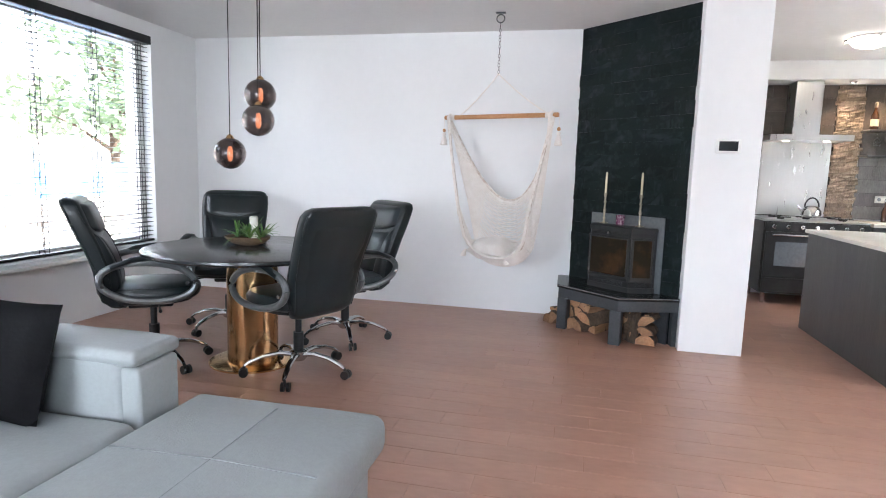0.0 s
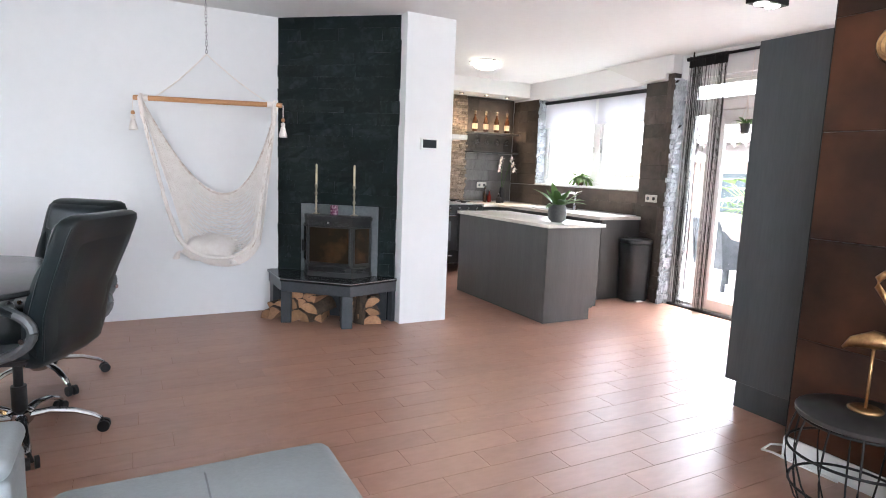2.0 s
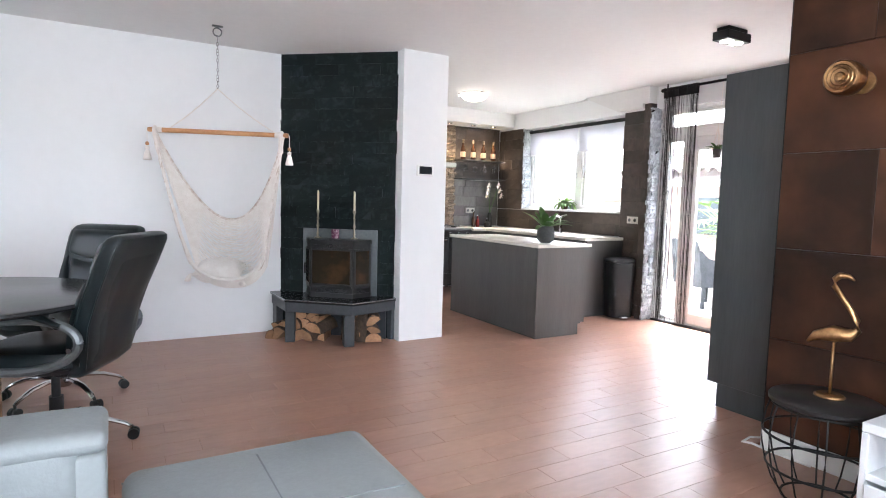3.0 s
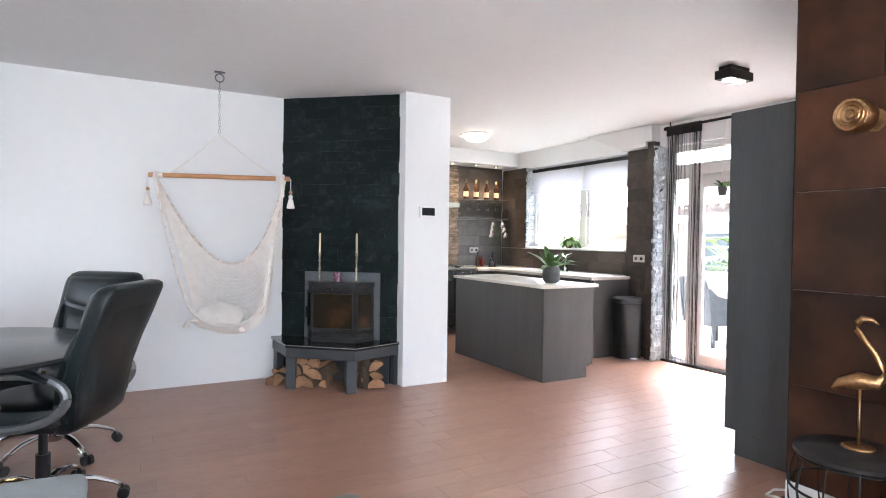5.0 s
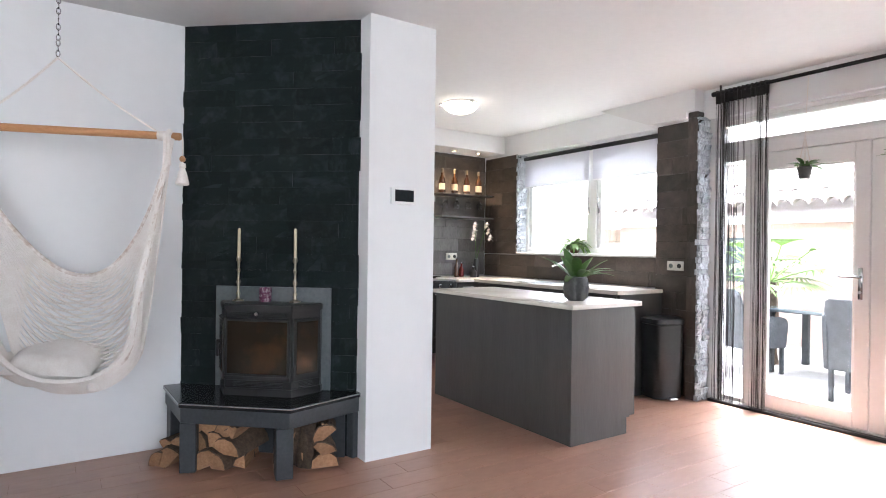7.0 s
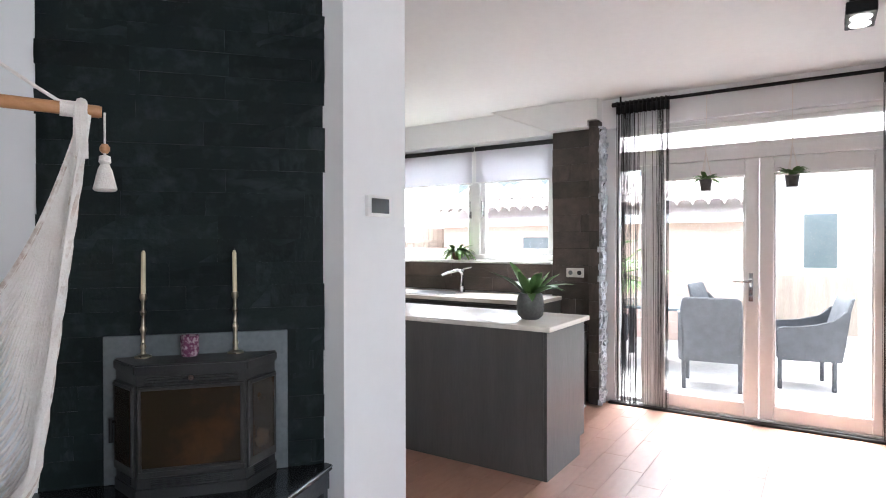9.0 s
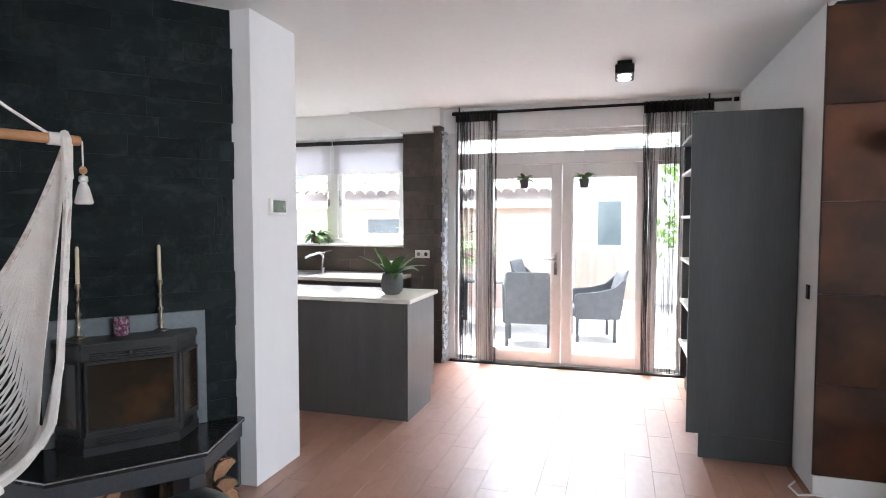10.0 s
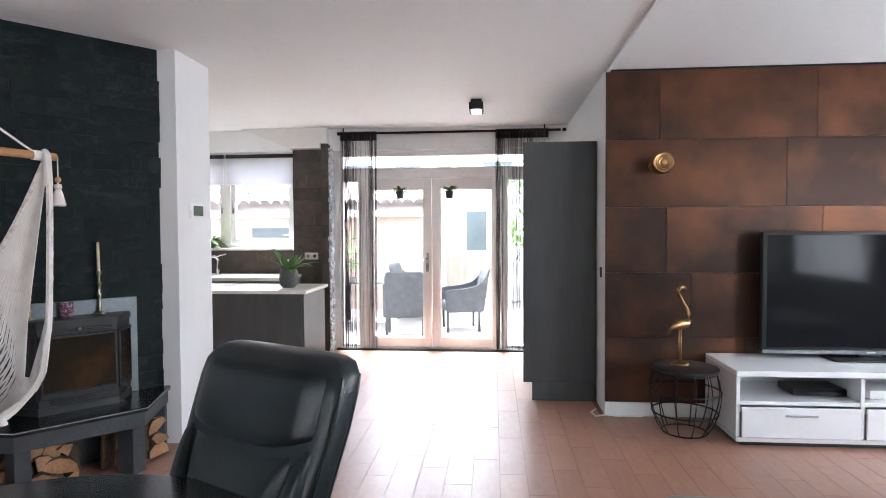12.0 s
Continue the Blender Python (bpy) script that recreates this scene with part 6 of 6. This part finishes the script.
# ---- pieces of walls and floor ----
def piece_mesh(name, w, d, h, rough, seed, material, cuts=2):
    """A stone or tile w long, d thick, h high, lying on x, y towards the room negative, with an uneven face."""
    q = random.Random(seed)
    bm = bmesh.new()
    nx = max(2, cuts)
    front = [[bm.verts.new((w * i / nx + (q.uniform(-1, 1) * rough * 0.4 if 0 < i < nx else 0), -d + q.uniform(-1, 1) * rough, h * j / 2)) for i in range(nx + 1)] for j in range(3)]
    back = [[bm.verts.new((w * i / nx, 0, h * j / 2)) for i in range(nx + 1)] for j in range(3)]
    for j in range(2):
        for i in range(nx):
            bm.faces.new((front[j][i], front[j][i + 1], front[j + 1][i + 1], front[j + 1][i]))
    for i in range(nx):
        bm.faces.new((back[0][i], back[0][i + 1], front[0][i + 1], front[0][i]))
        bm.faces.new((front[2][i], front[2][i + 1], back[2][i + 1], back[2][i]))
    for j in range(2):
        bm.faces.new((front[j][0], front[j + 1][0], back[j + 1][0], back[j][0]))
        bm.faces.new((front[j][nx], back[j][nx], back[j + 1][nx], front[j + 1][nx]))
    me = bpy.data.meshes.new(name)
    bmesh.ops.recalc_face_normals(bm, faces=bm.faces)
    bm.to_mesh(me)
    bm.free()
    me.materials.append(material)
    return me


JOINT = mat("dark_joint_mortar", (0.03, 0.026, 0.023), (0.02, 0.018, 0.016), 0.9)


def lay(name, parent, m, u0, u1, z0, z1, h, w, d, rough, gap, material, seed, kinds=5, jag=0.0, off=None, cuts=3, hole=None):
    """Courses of pieces on an upright plane: m takes (u along, -out, z up)."""
    q = random.Random(seed)
    meshes = {}
    if d > 0.01:
        part("backing", box(bmesh.new(), (u0 + 0.004, -0.006, z0 + 0.002), (u1 - 0.004, -0.0005, z1 - 0.004), 0, 1, m), JOINT, parent)
    z, row = z0, 0
    while z < z1 - 0.01:
        hh = min(h, z1 - z)
        u = u0 + (q.uniform(-jag, jag))
        end = u1 + q.uniform(-jag, jag)
        cut = off[row % len(off)] if off else q.uniform(0.25, 1.0)
        nxt = u + w * cut
        while u < end - 0.015:
            nxt = min(nxt, end)
            if end - nxt < 0.05:
                nxt = end
            if not (hole and u >= hole[0] - 0.02 and nxt <= hole[1] + 0.02 and z >= hole[2] - 0.02 and z + hh <= hole[3] + 0.02):
                key = (round(nxt - u, 2), round(hh, 3), q.randrange(kinds))
                if key not in meshes:
                    meshes[key] = piece_mesh(name, 1.0, d, hh - gap, rough, seed + len(meshes), material, cuts)
                o = new(name, meshes[key])
                o.parent = parent
                o.matrix_basis = m @ Matrix.Translation((u + gap / 2, q.uniform(-1, 1) * rough * 0.6, z + gap / 2)) @ Matrix.Diagonal((nxt - u - gap, 1, 1, 1))
            u = nxt
            nxt = u + w * q.uniform(0.85, 1.1)
        z += h
        row += 1


# black slate on the chimney breast
panel = setting(thing("slate_panel", FP, "black painted split slate chimney panel", "slate panel"))
part("backing", box(bmesh.new(), (-0.562, -0.005, 0.0), (0.562, -0.001, H - 0.003), 0), SLATE, panel)
lay("slate", panel, Matrix.Identity(4), -0.562, 0.562, 0.0, H - 0.006, 0.1, 0.38, 0.008, 0.0045, 0.0005, SLATE, 31, jag=0.011)

# copper coloured tiles
cw = setting(thing("copper_tile_cladding", pose(XC + 0.008, 0, 0, 0, 0, 90), "oxidised copper-coloured wall tiles with orange glows in their colour", "wall tiles"))
rows = ((0.107, 0.603, (2.371, 1.36, 0.25, -0.86, YE)), (0.603, 1.085, (2.371, 1.75, 0.64, -0.47, YE)), (1.085, 1.577, (2.371, 1.93, 0.82, -0.29, YE)), (1.577, 2.08, (2.371, 1.077, -0.03, YE)), (2.08, 2.588, (2.371, 1.985, 0.87, -0.24, YE)))
for k, (za, zb, ys) in enumerate(rows):
    for b, a in zip(ys, ys[1:]):
        me = bpy.data.meshes.new("tile")
        bm = box(bmesh.new(), (a + 0.0008, 0.001, za + 0.0008), (b - 0.0008, 0.011 + 0.0004 * (k % 2), zb - 0.0008), 0.0012)
        bm.to_mesh(me)
        bm.free()
        me.materials.append(COPPER)
        o = new("tile", me)
        o.parent = cw

for lo, hi in (((XC - 0.004, YE, 2.589), (XC + 0.011, YC - 0.006, H - 0.001)), ((XC - 0.004, YC - 0.0035, 0.107), (XC + 0.011, YC - 0.0005, H - 0.001)), ((XC - 0.003, YE, 0.1055), (XC + 0.0, YC - 0.006, 0.109))):
    setting(bx("copper_edge_trim", lo, hi, BLACKMETAL, None, 0), "thin black edge strip round the copper tiles", "trim")

# kitchen wall tiles; m: u runs against y on the north wall, along x on the west wall
north = setting(thing("kitchen_wall_tiles", pose(3.888, 0, 0, 0, 0, -90), "dark brown split tiles on the kitchen wall", "wall tiles"))
lay("tile", north, Matrix.Identity(4), -5.57, -5.205, 0.0, 2.37, 0.148, 0.6, 0.018, 0.003, 0.003, BROWNTILE, 41, jag=0.004)
lay("tile", north, Matrix.Identity(4), -8.10, -5.572, 0.915, 1.187, 0.136, 0.6, 0.018, 0.003, 0.003, BROWNTILE, 42)
lay("tile", north, Matrix.Identity(4), -8.10, -7.502, 1.19, 2.37, 0.148, 0.45, 0.018, 0.003, 0.003, BROWNTILE, 43, jag=0.004)
west = setting(thing("cooker_wall_tiles", pose(0, YK - 0.002, 0), "brown and grey split tiles behind the cooker", "wall tiles"))
lay("tile", west, Matrix.Identity(4), 1.31, 2.79, 0.92, 2.40, 0.148, 0.5, 0.016, 0.003, 0.003, BROWNTILE, 44)
lay("tile", west, Matrix.Identity(4), 3.07, 3.865, 1.62, 2.40, 0.148, 0.5, 0.016, 0.003, 0.003, BROWNTILE, 45)
lay("tile", west, Matrix.Identity(4), 3.07, 3.865, 0.92, 1.61, 0.148, 0.45, 0.016, 0.003, 0.003, GREYTILE, 46)
STACK = mat("stacked_warm_stone", (0.34, 0.26, 0.19), (0.16, 0.12, 0.09), 0.7, s1=9, s2=50, bump=0.6, bs=40, per=0.3)
lay("stone", west, Matrix.Identity(4), 2.79, 3.07, 0.92, 2.40, 0.042, 0.2, 0.03, 0.011, 0.002, STACK, 47, jag=0.02)

pil = setting(thing("stone_pillar", pose(0, 0, 0), "pillar with dark tile front and rough grey stone side", "pillar"))
part("core", box(bmesh.new(), (3.80, 5.122, 0), (3.888, 5.205, 2.42), 0.002), BROWNTILE, pil)
lay("tile", pil, pose(3.802, 0, 0, 0, 0, -90), -5.205, -5.115, 0.0, 2.42, 0.148, 0.3, 0.014, 0.002, 0.003, BROWNTILE, 48)
lay("stone", pil, pose(0, 5.122, 0, 0, 0, 0), 3.795, 3.955, 0.0, 2.37, 0.05, 0.085, 0.022, 0.012, 0.002, ROCK, 49, jag=0.01, cuts=3)
rev = setting(thing("window_reveal_stone", pose(0, 7.5, 0), "rough grey stone strip at the kitchen window", "stone strip"))
lay("stone", rev, Matrix.Identity(4), 3.87, 4.015, 1.215, 2.36, 0.05, 0.09, 0.018, 0.01, 0.002, ROCK, 50, jag=0.008)

# floor tiles, laid lengthwise along x
TL, TW, GAP = 0.592, 0.1545, 0.002
me = bpy.data.meshes.new("floor_tile")
bm = box(bmesh.new(), (0, 0, -0.0035), (TL - GAP, TW - GAP, 0.0), 0)
bmesh.ops.bevel(bm, geom=[e for e in bm.edges if all(v.co.z > -0.001 for v in e.verts)], offset=0.0006, segments=1, affect="EDGES")
bm.to_mesh(me)
bm.free()
me.materials.append(FLOOR)
rv, rf_, count = [], [], 0
qf = random.Random(9)
for r in range(-26, 37):
    y = 2.566 + r * TW
    shift = (r * 0.62 + qf.uniform(-0.08, 0.08)) % 1 * TL
    for c in range(-8, 9):
        x = -0.2 + c * TL - shift
        xa, xb, ya, yb = x, x + TL - GAP, y, y + TW - GAP
        x0 = XS if y > YC - 0.1 else XE
        x1 = 3.90 if y > YC - 0.1 else XC
        xa, xb, ya, yb = max(xa, x0), min(xb, x1), max(ya, YE), min(yb, YK)
        if xb - xa < 0.02 or yb - ya < 0.01:
            continue
        full = xb - xa > TL - GAP - 0.001 and yb - ya > TW - GAP - 0.001
        if full and count < 300 and -0.75 < x < 2.9 and 2.3 < y < 6.0:
            o = new("floor_tile", me)
            o.parent = floor
            o.location = (x, y, 0.0)
            o.rotation_euler = (0, 0, 0)
            count += 1
        else:
            i = len(rv)
            rv += [(xa, ya, 0), (xb, ya, 0), (xb, yb, 0), (xa, yb, 0), (xa, ya, -0.0035), (xb, ya, -0.0035), (xb, yb, -0.0035), (xa, yb, -0.0035)]
            rf_ += [(i, i + 1, i + 2, i + 3), (i, i + 4, i + 5, i + 1), (i + 1, i + 5, i + 6, i + 2), (i + 2, i + 6, i + 7, i + 3), (i + 3, i + 7, i + 4, i)]
mr_ = bpy.data.meshes.new("floor_tiles_rest")
mr_.from_pydata(rv, [], rf_)
mr_.materials.append(FLOOR_REST)
rest = new("floor_tiles_rest", mr_)
rest.parent = floor
rest["kind"] = "stuff"
